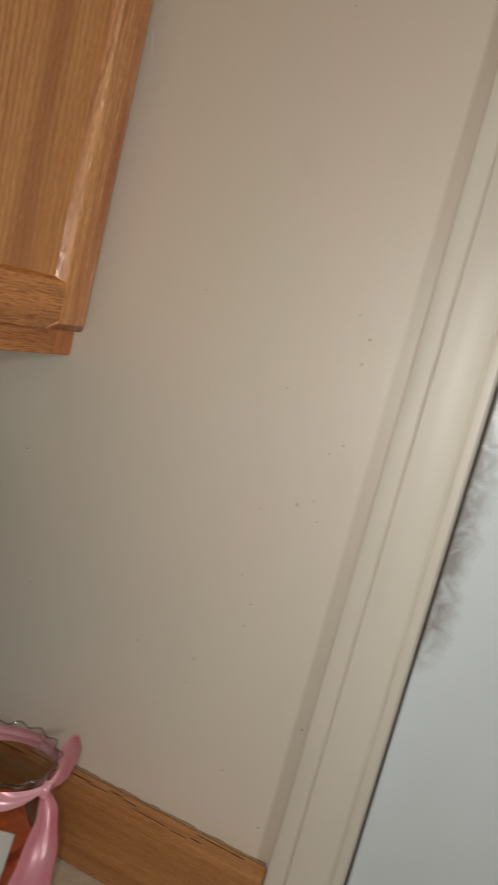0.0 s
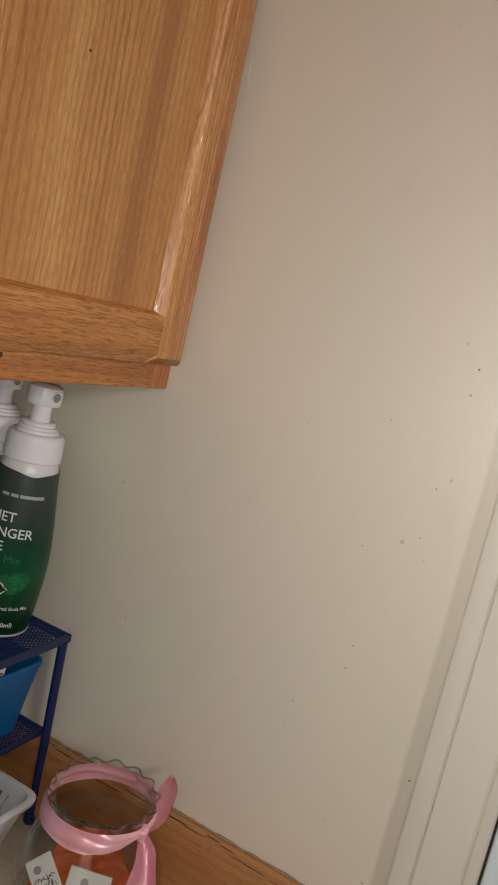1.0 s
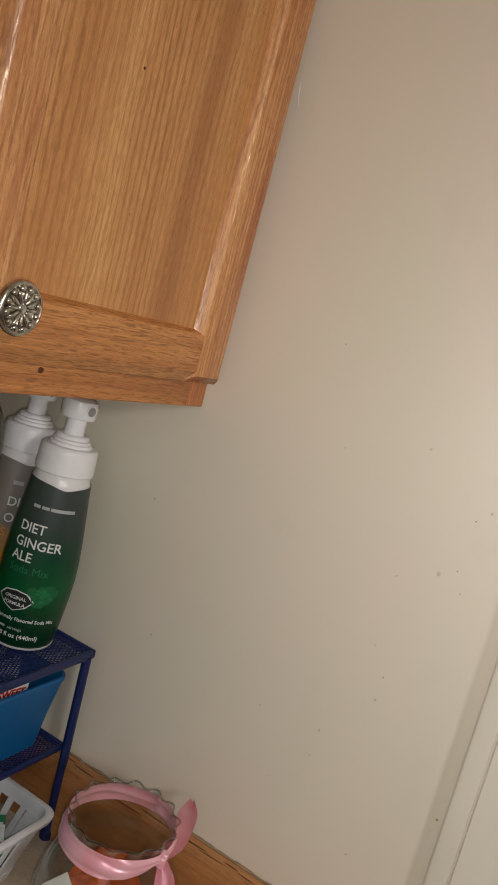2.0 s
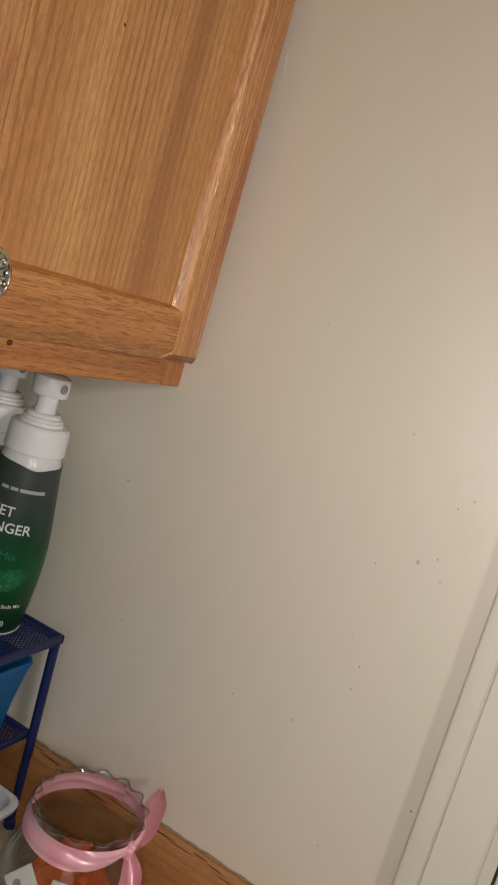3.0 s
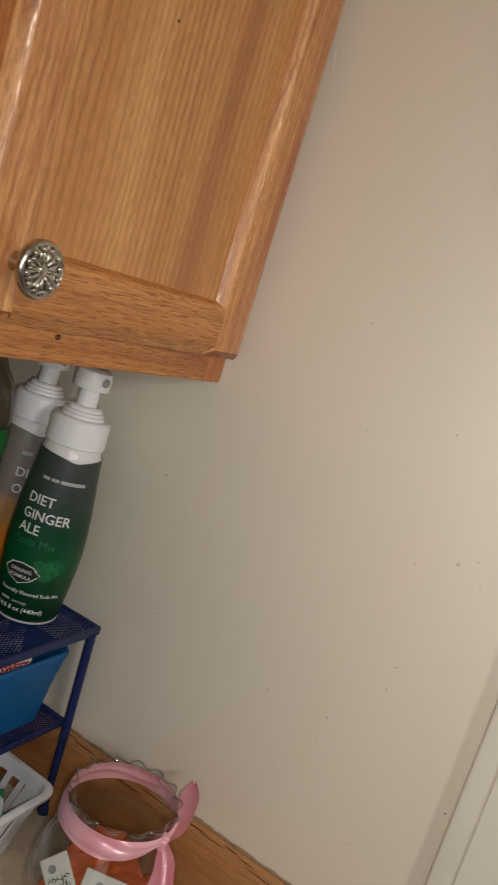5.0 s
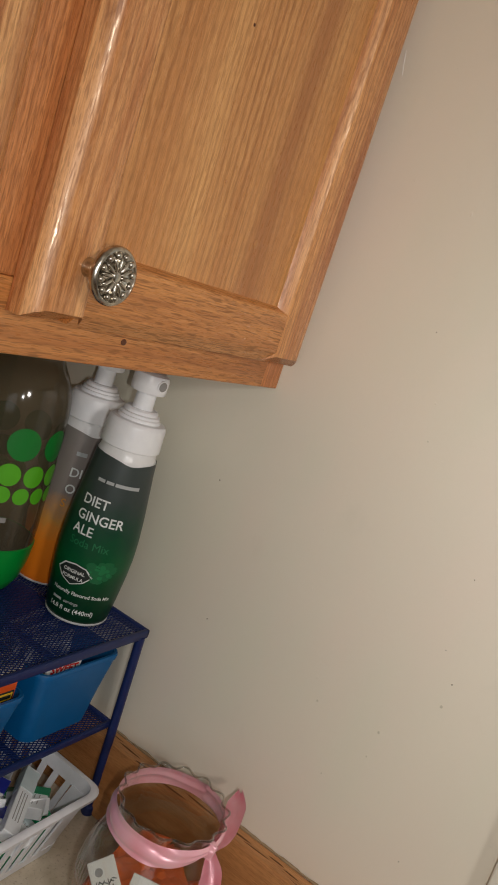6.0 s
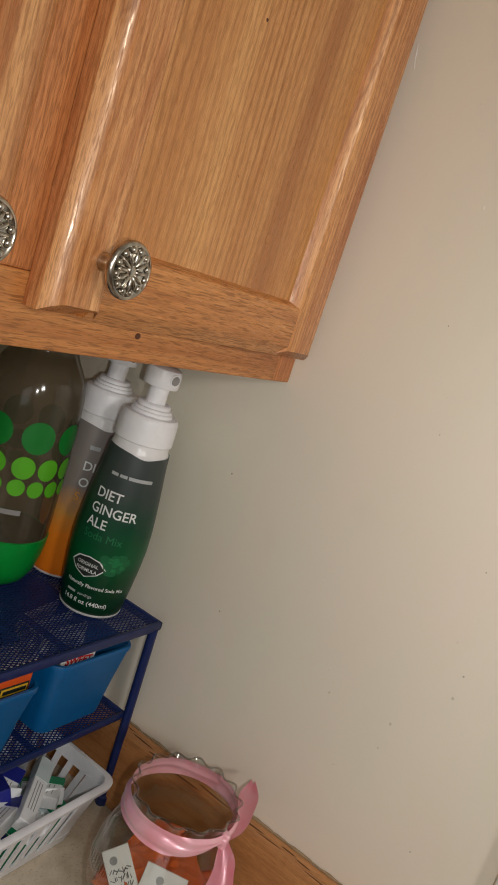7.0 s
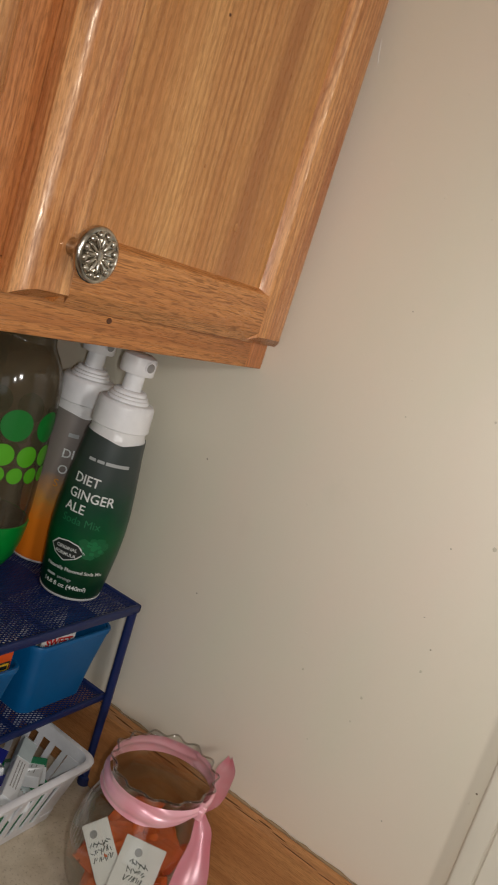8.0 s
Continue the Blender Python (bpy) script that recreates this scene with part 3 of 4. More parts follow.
def syrup_bottle(name, centre, label_mat, label, prints, facing, spout):
    b = thing(name, centre, label, "bottle", "soda syrup bottles")
    sleeve = lathe(BODY, centre, 56)
    # the printed sleeve ends in an uneven edge, dipping at the front
    for v in sleeve.verts:
        if v.co.z > centre[2] + 0.148:
            a = math.atan2(v.co.y - centre[1], v.co.x - centre[0]) - facing
            v.co.z += 0.0010 * math.cos(2 * a + 2.4) - 0.0022 * math.exp(-(a - 0.25) ** 2 / 0.12)
    body = part("body", sleeve, label_mat, b, smooth=60)
    # clear shrink edge and shoulder above the print
    part("shoulder", lathe(((0.0262, 0.1400), (0.0253, 0.1480), (0.0250, 0.1500), (0.0240, 0.1520), (0.0235, 0.1570), (0.0240, 0.160), (0, 0.160)), centre, 48), MILKY, b, smooth=50)
    part("base", lathe(((0, 0), (0.0252, 0), (0.0270, 0.0008), (0.0276, 0.0026), (0.0262, 0.003), (0, 0.003)), centre, 48), MILKY, b, "white plastic bottle foot", 50)
    cap = part("cap", lathe(((0.0, 0.1570), (0.0244, 0.1570), (0.0253, 0.1578), (0.0248, 0.1765), (0.0242, 0.1790), (0.0228, 0.1806), (0.0182, 0.1812), (0.0180, 0.1836), (0.0168, 0.1844), (0.0166, 0.1864), (0.0146, 0.1872), (0.0144, 0.1896), (0.0130, 0.1908), (0, 0.1908)), centre, 48), WHITE_PLASTIC, b, "white screw cap", 35)
    part("pump_stem", lathe(((0.0, 0.1878), (0.0088, 0.1878), (0.0084, 0.208), (0, 0.208)), centre, 24), WHITE_PLASTIC, cap, smooth=40)
    head = lathe(((0.0, 0.2055), (0.0144, 0.2055), (0.0150, 0.2065), (0.0152, 0.2170), (0.0143, 0.2208), (0.0105, 0.2228), (0, 0.2232)), (0, 0, 0), 36)
    nose = moved(rod((0.004, 0, 0.2150), (0.0156, 0, 0.2142), 0.0052, 16), Matrix.Identity(4))
    hole = moved(rod((0.0150, 0, 0.2142), (0.0159, 0, 0.2142), 0.0041, 12), Matrix.Identity(4))
    m = Matrix.Translation(centre) @ Matrix.Rotation(spout, 4, "Z")
    part("pump_head", moved(join(head, nose), m), WHITE_PLASTIC, cap, smooth=40)
    part("spout_hole", moved(hole, m), NOZZLE, cap, smooth=40)
    for figure, mat, dx, z, turn in prints:
        part("print", wrapped(figure, centre, BODY, facing, dx, z, 0.0004, turn), mat, body)
    # the mesh shelf sags a little, so the bottle leans
    b.rotation_euler = (radians(1.0), radians(0.8), 0)
    return b


NOZZLE = plastic("nozzle grey", srgb(150, 148, 146), 0.5)


def words(text, size, bold=0.0, align="LEFT"):
    return fine(letters(text, size, bold, align), 0.003)


def hexagon(s):
    return fine(flat([(-0.0175 * s, 0.001 * s), (-0.011 * s, 0.0078 * s), (0, 0.0098 * s), (0.011 * s, 0.0078 * s), (0.0175 * s, 0.001 * s), (0.011 * s, -0.0060 * s), (0, -0.0108 * s), (-0.011 * s, -0.0060 * s)]), 0.003)


def leaf_cluster(seed, count, small, large):
    rng = random.Random(seed)
    out = []
    for k in range(count):
        a, r = rng.uniform(0, 6.28), rng.uniform(0, 0.0110)
        cx, cy, size = r * math.cos(a), r * math.sin(a) * 0.9, rng.uniform(small, large)
        out.append(flat([(cx + size * (1 + 0.3 * rng.random()) * math.cos(q * 0.785), cy + size * (0.7 + 0.4 * rng.random()) * math.sin(q * 0.785)) for q in range(8)]))
    return join(*out)


GINGER_AT = (-0.0585, 0.0880, SHELF_1 + 0.0008)
FACE = math.atan2(-0.39, -0.495)
syrup_bottle("syrup_bottle", GINGER_AT, GREEN_LABEL, "green and grey ginger ale syrup bottle with white pump",
    [(bar(0.0065, 0.0026), INK_GREY, -0.0135, 0.1285, 0), (bar(0.0065, 0.0026), INK_GREY, -0.0055, 0.1285, 0), (bar(0.021, 0.0028), INK_GREY, 0.0095, 0.1285, 0),
     (words("DIET", 0.0116, 0.00014), INK_WHITE, -0.0246, 0.1060, 0), (words("GINGER", 0.0116, 0.00014), INK_WHITE, -0.0256, 0.0928, 0), (words("ALE", 0.0116, 0.00014), INK_WHITE, -0.0255, 0.0808, 0),
     (words("Soda Mix", 0.0096, 0.0), INK_GREEN, -0.0250, 0.0708, 0),
     (hexagon(0.95), INK_WHITE, -0.0120, 0.0462, 0)]
    + [(leaf_cluster(5, 26, 0.002, 0.0042), INK_DEEP, 0.0110, 0.0550, 0)]
    + [(words("Naturally Flavored Soda Mix", 0.0046, 0.00006), INK_WHITE, -0.0268, 0.0275, 0), (words("servings", 0.0040, 0.00005), INK_GREY, -0.0130, 0.0186, 0), (bar(0.0090, 0.0022), INK_GREY, -0.0200, 0.0199, 0),
       (words("14.8 fl oz (440ml)", 0.0058, 0.00008), INK_WHITE, -0.0262, 0.0112, 0)], FACE, radians(-98))
badge = [o for o in bpy.data.objects if o.name.startswith("body") and o.parent and o.parent.name == "syrup_bottle"][0]
part("print", wrapped(hexagon(0.86), GINGER_AT, BODY, FACE, -0.0120, 0.0462, 0.0008), INK_BLACK, badge)
part("print", wrapped(leaf_cluster(9, 15, 0.0010, 0.0024), GINGER_AT, BODY, FACE, 0.0112, 0.0548, 0.0006), INK_MINT, badge)
for text, z in (("ORIGINAL", 0.0480), ("FORMULA", 0.0425)):
    part("print", wrapped(words(text, 0.0043, 0.00006, "CENTER"), GINGER_AT, BODY, FACE, -0.0120, z - 0.0008, 0.0012), INK_WHITE, badge)

ORANGE_AT = (-0.0370, 0.1555, SHELF_1 + 0.0008)
FACE_2 = math.atan2(-0.46, -0.51)
syrup_bottle("syrup_bottle", ORANGE_AT, ORANGE_LABEL, "orange and grey syrup bottle with white pump, on the rack",
    [(bar(0.0095, 0.0036), INK_GREY, 0.0010, 0.1290, 0), (words("DI", 0.0116, 0.00014), INK_WHITE, -0.0050, 0.1080, 0), (words("O", 0.0116, 0.00014), INK_WHITE, -0.0050, 0.0930, 0), (words("S", 0.0105, 0.0001), INK_AMBER, -0.0050, 0.0800, 0)],
    FACE_2, radians(-98))


# ---- smoky carbonating bottles with green dots ----
def thin_glass(name, tint, rough=0.03, edge=0.5, haze=0.0, cloud=(0.5, 0.5, 0.5, 1)):
    """Thin clear wall: it lets light pass, tinted, and shines more where seen at a slant."""
    m, t, b = material(name)
    t.nodes.remove(b)
    clear = add(t, "ShaderNodeBsdfTransparent", Color=tint)
    dull = add(t, "ShaderNodeBsdfDiffuse", Color=cloud)
    gloss = add(t, "ShaderNodeBsdfGlossy", Color=(1, 1, 1, 1), Roughness=rough)
    body = t.nodes.new("ShaderNodeMixShader")
    body.inputs[0].default_value = haze
    t.links.new(clear.outputs[0], body.inputs[1]), t.links.new(dull.outputs[0], body.inputs[2])
    slant = add(t, "ShaderNodeLayerWeight", Blend=0.5)
    power = add(t, "ShaderNodeMath", op="POWER")
    t.links.new(slant.outputs["Facing"], power.inputs[0])
    power.inputs[1].default_value = 3.0
    amount = add(t, "ShaderNodeMath", op="MULTIPLY_ADD")
    t.links.new(power.outputs[0], amount.inputs[0])
    amount.inputs[1].default_value, amount.inputs[2].default_value = edge, 0.035
    both = t.nodes.new("ShaderNodeMixShader")
    t.links.new(amount.outputs[0], both.inputs[0]), t.links.new(body.outputs[0], both.inputs[1]), t.links.new(gloss.outputs[0], both.inputs[2])
    out = [n for n in t.nodes if n.type == "OUTPUT_MATERIAL"][0]
    t.links.new(both.outputs[0], out.inputs["Surface"])
    return m


SMOKY = thin_glass("smoky plastic", (0.72, 0.69, 0.60, 1), 0.10, 0.30, 0.34, srgb(116, 106, 88))
DOT_DARK = plastic("green dot", srgb(20, 128, 48), 0.4)
DOT_LIGHT = plastic("light green dot", srgb(92, 184, 36), 0.4)
BASE_GREEN = plastic("green base", srgb(10, 150, 58), 0.3)
SODA = ((0.0405, 0.044), (0.0412, 0.060), (0.0412, 0.158), (0.0408, 0.168), (0.0394, 0.178), (0.0366, 0.187), (0.0328, 0.195), (0.0290, 0.201), (0.0268, 0.206), (0.0260, 0.2125), (0.0274, 0.2140), (0.0276, 0.2170), (0.0260, 0.2190), (0.0240, 0.224), (0.0236, 0.230))


def soda_bottle(centre, facing):
    b = thing("soda_bottle", centre, "smoky clear soda bottle with green dots and green base", "bottle", "carbonating bottles")
    shell = part("shell", lathe(SODA, centre, 56), SMOKY, b, smooth=60)
    part("base", lathe(((0, 0.0), (0.026, 0.0), (0.031, 0.004), (0.0365, 0.014), (0.0400, 0.028), (0.0416, 0.040), (0.0418, 0.0455), (0.0404, 0.0462), (0.0395, 0.044), (0, 0.040)), centre, 56), BASE_GREEN, b, "bright green plastic base cup", 50)
    part("bottom", lathe(((0, 0.0470), (0.0150, 0.0490), (0.0300, 0.0478), (0.0393, 0.0462), (0.0393, 0.0448), (0, 0.0448)), centre, 40), DARK_PET, b, "dark smoky bottle bottom", 60)
    part("cap", lathe(((0, 0.2255), (0.0250, 0.2255), (0.0256, 0.2268), (0.0254, 0.2380), (0.0240, 0.2394), (0, 0.2394)), centre, 32), GREY_CAP, b, smooth=40)
    for z, r, pitch, mat, shift in ((0.139, 0.0138, 0.0288, DOT_DARK, 0.012), (0.1125, 0.0096, 0.0205, DOT_LIGHT, 0.006), (0.0950, 0.0072, 0.0156, DOT_LIGHT, 0.004)):
        n = int(2 * math.pi * 0.0412 / pitch)
        for k in range(n):
            part("dot", wrapped(disc_flat(r), centre, SODA, facing, shift + k * 2 * math.pi * 0.0412 / n, z, 0.0004), mat, shell)
    part("print", wrapped(bar(0.013, 0.0044), centre, SODA, facing, -0.016, 0.0735, 0.0004), NOZZLE, shell)
    part("print", wrapped(bar(0.020, 0.0044), centre, SODA, facing, 0.003, 0.0735, 0.0004), NOZZLE, shell)
    return b


DARK_PET = plastic("dark bottle bottom", srgb(52, 54, 42), 0.3)
GREY_CAP = plastic("grey cap", srgb(120, 118, 114), 0.4)
soda_bottle((-0.1075, 0.1680, SHELF_1 + 0.0008), math.atan2(-0.47, -0.44))
soda_bottle((-0.2000, 0.1700, SHELF_1 + 0.0008), math.atan2(-0.47, -0.33) + 0.4)


# ---- blue bins on the lower shelf ----
def bin_shell(x0, x1, y0, y1, z0, z1, taper, wall=0.0016):
    def ring(inset, z, r):
        pts = []
        for cx, cy, a0 in ((x1 - inset - r, y1 - inset - r, 0), (x0 + inset + r, y1 - inset - r, 90), (x0 + inset + r, y0 + inset + r, 180), (x1 - inset - r, y0 + inset + r, 270)):
            for k in range(5):
                a = radians(a0 + 22.5 * k)
                pts.append((cx + r * math.cos(a), cy + r * math.sin(a), z))
        return pts
    levels = [ring(taper, z0, 0.010), ring(taper * 0.5, (z0 + z1) / 2, 0.010), ring(0, z1 - 0.006, 0.010), ring(0, z1, 0.010), ring(wall, z1, 0.009), ring(wall + taper * 0.5, (z0 + z1) / 2, 0.009), ring(wall + taper, z0 + wall, 0.009)]
    bm = bmesh.new()
    rows = [[bm.verts.new(p) for p in l] for l in levels]
    n = len(rows[0])
    for a, b in zip(rows, rows[1:]):
        for k in range(n):
            bm.faces.new((a[k], a[(k + 1) % n], b[(k + 1) % n], b[k]))
    bm.faces.new(rows[0]), bm.faces.new(rows[-1])
    return bm


def rounded_ring(levels, x0, x1, y0, y1, cap=False):
    bm = bmesh.new()
    rows = []
    for inset, z, r in levels:
        row = []
        for cx, cy, a0 in ((x1 - inset - r, y1 - inset - r, 0), (x0 + inset + r, y1 - inset - r, 90), (x0 + inset + r, y0 + inset + r, 180), (x1 - inset - r, y0 + inset + r, 270)):
            for k in range(6):
                a = radians(a0 + 18 * k)
                row.append(bm.verts.new((cx + r * math.cos(a), cy + r * math.sin(a), z)))
        rows.append(row)
    n = len(rows[0])
    for a, b in list(zip(rows, rows[1:])) + ([] if cap else [(rows[-1], rows[0])]):
        for k in range(n):
            bm.faces.new((a[k], a[(k + 1) % n], b[(k + 1) % n], b[k]))
    if cap:
        bm.faces.new(rows[0]), bm.faces.new(rows[-1])
    return bm


BIN_Z = SHELF_2 + 0.001
for x0, x1, top, words_label in ((-0.122, -0.0325, 1.107, "blue plastic bin holding sweetener packets, on the rack"), (-0.240, -0.1370, 1.097, "blue plastic bin holding an orange carton, on the rack")):
    b = thing("storage_bin", ((x0 + x1) / 2, 0.12, BIN_Z), words_label, "bin", "blue bins on the rack")
    part("shell", bin_shell(x0, x1, 0.047, 0.19, BIN_Z, top - 0.002, 0.008), BIN_BLUE, b, smooth=50)
    part("rim", rounded_ring([(0.0002, top - 0.006, 0.010), (-0.0012, top - 0.0055, 0.011), (-0.0018, top - 0.002, 0.011), (-0.001, top, 0.0105), (0.0012, top, 0.009)], x0, x1, 0.047, 0.19), BIN_BLUE, b, smooth=50)

PAPER = plastic("white paper", srgb(232, 230, 226), 0.6)
INK_RED = plastic("red ink", srgb(206, 42, 36), 0.5)
ORANGE_CARD = plastic("orange card", srgb(236, 92, 30), 0.45)
INK_YELLOW = plastic("yellow ink", srgb(240, 190, 40), 0.5)


def slab(size, m, bevel=0.0004):
    x, y, z = (s / 2 for s in size)
    return moved(box(-x, -y, -z, x, y, z, bevel, 1), m)


packet_at = pose(-0.0945, 0.0555, 1.0880, 0, 5, -3)
packet = thing("sweetener_packet", (-0.101, 0.064, 1.064), "white sweetener packet with red lettering, standing in a bin", "packet")
part("paper", slab((0.036, 0.0025, 0.050), packet_at), PAPER, packet)
word = letters("SWEET", 0.0095, 0.0004, "CENTER")
part("print", moved(moved(word, Matrix.Rotation(radians(90), 4, "X")), packet_at @ Matrix.Translation((0.0, -0.0016, 0.0125))), INK_RED, packet)
part("print", moved(flat(((-0.019, 0), (0.019, 0), (0.019, 0.001), (-0.019, 0.001))), packet_at @ Matrix.Translation((0, -0.0016, 0.0105)) @ Matrix.Rotation(radians(90), 4, "X")), INK_RED, packet)
for k in range(3):
    p = thing("sweetener_packet", (-0.085 + 0.012 * k, 0.09 + 0.022 * k, 1.055), "white paper sweetener packet standing in a blue bin", "packet")
    part("paper", slab((0.054, 0.0022, 0.050), pose(-0.071 + 0.001 * k, 0.094 + 0.020 * k, 1.082, -5 + 5 * k, 3 - 3 * k, 4 * k)), PAPER, p)

carton_at = pose(-0.1735, 0.0655, 1.0940, 0, 3, 2)
carton = thing("carton", (-0.2, 0.068, 1.052), "orange and white carton with a yellow badge in a bin", "carton")
part("board", slab((0.066, 0.020, 0.058), carton_at, 0.0008), ORANGE_CARD, carton)
part("white_band", slab((0.0664, 0.0204, 0.011), carton_at @ Matrix.Translation((0, 0, 0.0238)), 0.0008), PAPER, carton)
part("badge", slab((0.030, 0.001, 0.009), carton_at @ Matrix.Translation((0.016, -0.0103, 0.0010))), INK_BLACK, carton)
part("badge", slab((0.027, 0.001, 0.0066), carton_at @ Matrix.Translation((0.016, -0.0106, 0.0010))), INK_YELLOW, carton)
part("badge", slab((0.024, 0.001, 0.0035), carton_at @ Matrix.Translation((0.016, -0.0109, 0.0010))), INK_BLACK, carton)

# ---- white slotted basket with small cartons ----
BX0, BX1, BY0, BY1, BZ0, BZ1 = -0.330, -0.0565, 0.008, 0.165, COUNTER_Z + 0.0008, 1.001
basket = thing("basket", ((BX0 + BX1) / 2, 0.09, COUNTER_Z), "white slotted plastic basket full of small cartons, on the countertop", "basket")
TAPER = 0.014


part("rim", rounded_ring([(0.0020, BZ1 - 0.012, 0.012), (0.0005, BZ1 - 0.006, 0.012), (-0.0035, BZ1 - 0.0055, 0.015), (-0.0042, BZ1 - 0.002, 0.015), (-0.002, BZ1, 0.014), (0.0020, BZ1 - 0.0005, 0.012), (0.0045, BZ1 - 0.012, 0.011)], BX0, BX1, BY0, BY1), BASKET_WHITE, basket, smooth=50)
part("base", rounded_ring([(TAPER + 0.001, BZ0, 0.011), (TAPER - 0.001, BZ0 + 0.009, 0.012), (TAPER + 0.0012, BZ0 + 0.009, 0.010), (TAPER + 0.0025, BZ0 + 0.002, 0.010)], BX0, BX1, BY0, BY1, True), BASKET_WHITE, basket, smooth=50)


def slat(bx, by, tx, ty, along, w):
    a, b = Vector((bx, by, BZ0 + 0.008)), Vector((tx, ty, BZ1 - 0.011))
    d = Vector(along).normalized() * (w / 2)
    out = Vector((0, 0, 1)).cross(Vector(along)).normalized() * 0.0009
    bm = bmesh.new()
    rows = [[bm.verts.new(p + s * d + q * out) for s, q in ((-1, -1), (1, -1), (1, 1), (-1, 1))] for p in (a, b)]
    for k in range(4):
        bm.faces.new((rows[0][k], rows[0][(k + 1) % 4], rows[1][(k + 1) % 4], rows[1][k]))
    bm.faces.new(rows[0]), bm.faces.new(rows[1])
    return bm




def corner_post(sx, sy):
    """A solid rounded corner of the basket, with a short flat stretch on both walls."""
    bm = bmesh.new()
    rows = []
    for inset, z, r in ((TAPER, BZ0 + 0.008, 0.011), (0.003, BZ1 - 0.011, 0.011)):
        cx, cy = (BX1 - inset - r if sx > 0 else BX0 + inset + r), (BY1 - inset - r if sy > 0 else BY0 + inset + r)
        outline = [(cx - sx * 0.012, cy + sy * r, 0, sy)] + [(cx + sx * r * math.sin(q), cy + sy * r * math.cos(q), sx * math.sin(q), sy * math.cos(q)) for q in (math.pi / 2 * k / 6 for k in range(7))] + [(cx + sx * r, cy - sy * 0.012, sx, 0)]
        rows.append([bm.verts.new((x, y, z)) for x, y, _, _ in outline] + [bm.verts.new((x - 0.0018 * nx, y - 0.0018 * ny, z)) for x, y, nx, ny in reversed(outline)])
    n = len(rows[0])
    for k in range(n):
        bm.faces.new((rows[0][k], rows[0][(k + 1) % n], rows[1][(k + 1) % n], rows[1][k]))
    bm.faces.new(rows[0]), bm.faces.new(rows[1])
    return bm


for sx in (1, -1):
    for sy in (1, -1):
        part("corner", corner_post(sx, sy), BASKET_WHITE, basket, smooth=50)
for k in range(16):
    f = (k + 0.5) / 16
    xb, xt = BX0 + TAPER + 0.021 + f * (BX1 - BX0 - 2 * TAPER - 0.042), BX0 + 0.023 + f * (BX1 - BX0 - 0.046)
    part("slat", slat(xb, BY0 + TAPER, xt, BY0 + 0.003, (1, 0, 0), 0.0060), BASKET_WHITE, basket)
    part("slat", slat(xb, BY1 - TAPER, xt, BY1 - 0.003, (1, 0, 0), 0.0060), BASKET_WHITE, basket)
for k in range(7):
    f = (k + 0.5) / 7
    yb, yt = BY0 + TAPER + 0.021 + f * (BY1 - BY0 - 2 * TAPER - 0.042), BY0 + 0.023 + f * (BY1 - BY0 - 0.046)
    part("slat", slat(BX1 - TAPER, yb, BX1 - 0.003, yt, (0, 1, 0), 0.0062), BASKET_WHITE, basket)
    part("slat", slat(BX0 + TAPER, yb, BX0 + 0.003, yt, (0, 1, 0), 0.0062), BASKET_WHITE, basket)

CARD_GREEN = plastic("green card", srgb(20, 140, 92), 0.45)
CARD_BLUE = plastic("blue card", srgb(36, 44, 140), 0.45)
CARD_TEAL = plastic("teal card", srgb(200, 214, 216), 0.45)
CARD_WHITE = plastic("white card", srgb(238, 241, 243), 0.45)
CARTONS = [((-0.088, 0.062, 0.966), (10, 30, 75), (0.062, 0.026, 0.016), CARD_GREEN), ((-0.125, 0.095, 0.980), (-14, 10, 66), (0.095, 0.030, 0.018), CARD_BLUE), ((-0.150, 0.062, 0.982), (16, -12, 58), (0.088, 0.028, 0.020), CARD_GREEN), ((-0.185, 0.040, 0.976), (10, 20, 40), (0.060, 0.026, 0.018), CARD_BLUE),
           ((-0.175, 0.080, 0.978), (20, 18, 62), (0.100, 0.034, 0.022), CARD_GREEN), ((-0.118, 0.072, 0.968), (0, 38, 50), (0.060, 0.030, 0.018), CARD_GREEN), ((-0.098, 0.110, 0.972), (12, -20, 80), (0.070, 0.030, 0.016), CARD_GREEN),
           ((-0.140, 0.045, 0.960), (8, 12, 20), (0.055, 0.028, 0.018), CARD_BLUE), ((-0.220, 0.060, 0.970), (-10, 20, 70), (0.080, 0.032, 0.020), CARD_BLUE), ((-0.255, 0.095, 0.966), (0, -16, 30), (0.080, 0.035, 0.020), CARD_GREEN),
           ((-0.195, 0.125, 0.962), (5, 8, 10), (0.090, 0.035, 0.020), CARD_BLUE), ((-0.108, 0.044, 0.956), (2, 4, -12), (0.050, 0.024, 0.016), CARD_GREEN), ((-0.280, 0.050, 0.960), (0, 10, 80), (0.070, 0.030, 0.020), CARD_BLUE), ((-0.165, 0.036, 0.958), (0, -14, 4), (0.050, 0.020, 0.018), CARD_GREEN)]
rng = random.Random(8)
for k in range(12):
    CARTONS.append(((rng.uniform(-0.27, -0.10), rng.uniform(0.04, 0.13), rng.uniform(0.958, 0.974)), (rng.uniform(-20, 20), rng.uniform(-22, 22), rng.uniform(30, 100)), (rng.uniform(0.045, 0.075), rng.uniform(0.018, 0.028), rng.uniform(0.008, 0.014)), (CARD_GREEN, CARD_BLUE, CARD_TEAL)[k % 3]))
CARTONS += [((-0.225 + 0.036 * k, 0.0285, 0.9545), (0, 0, 2 - 3 * k), (0.033, 0.010, 0.018), CARD_GREEN) for k in range(4)]
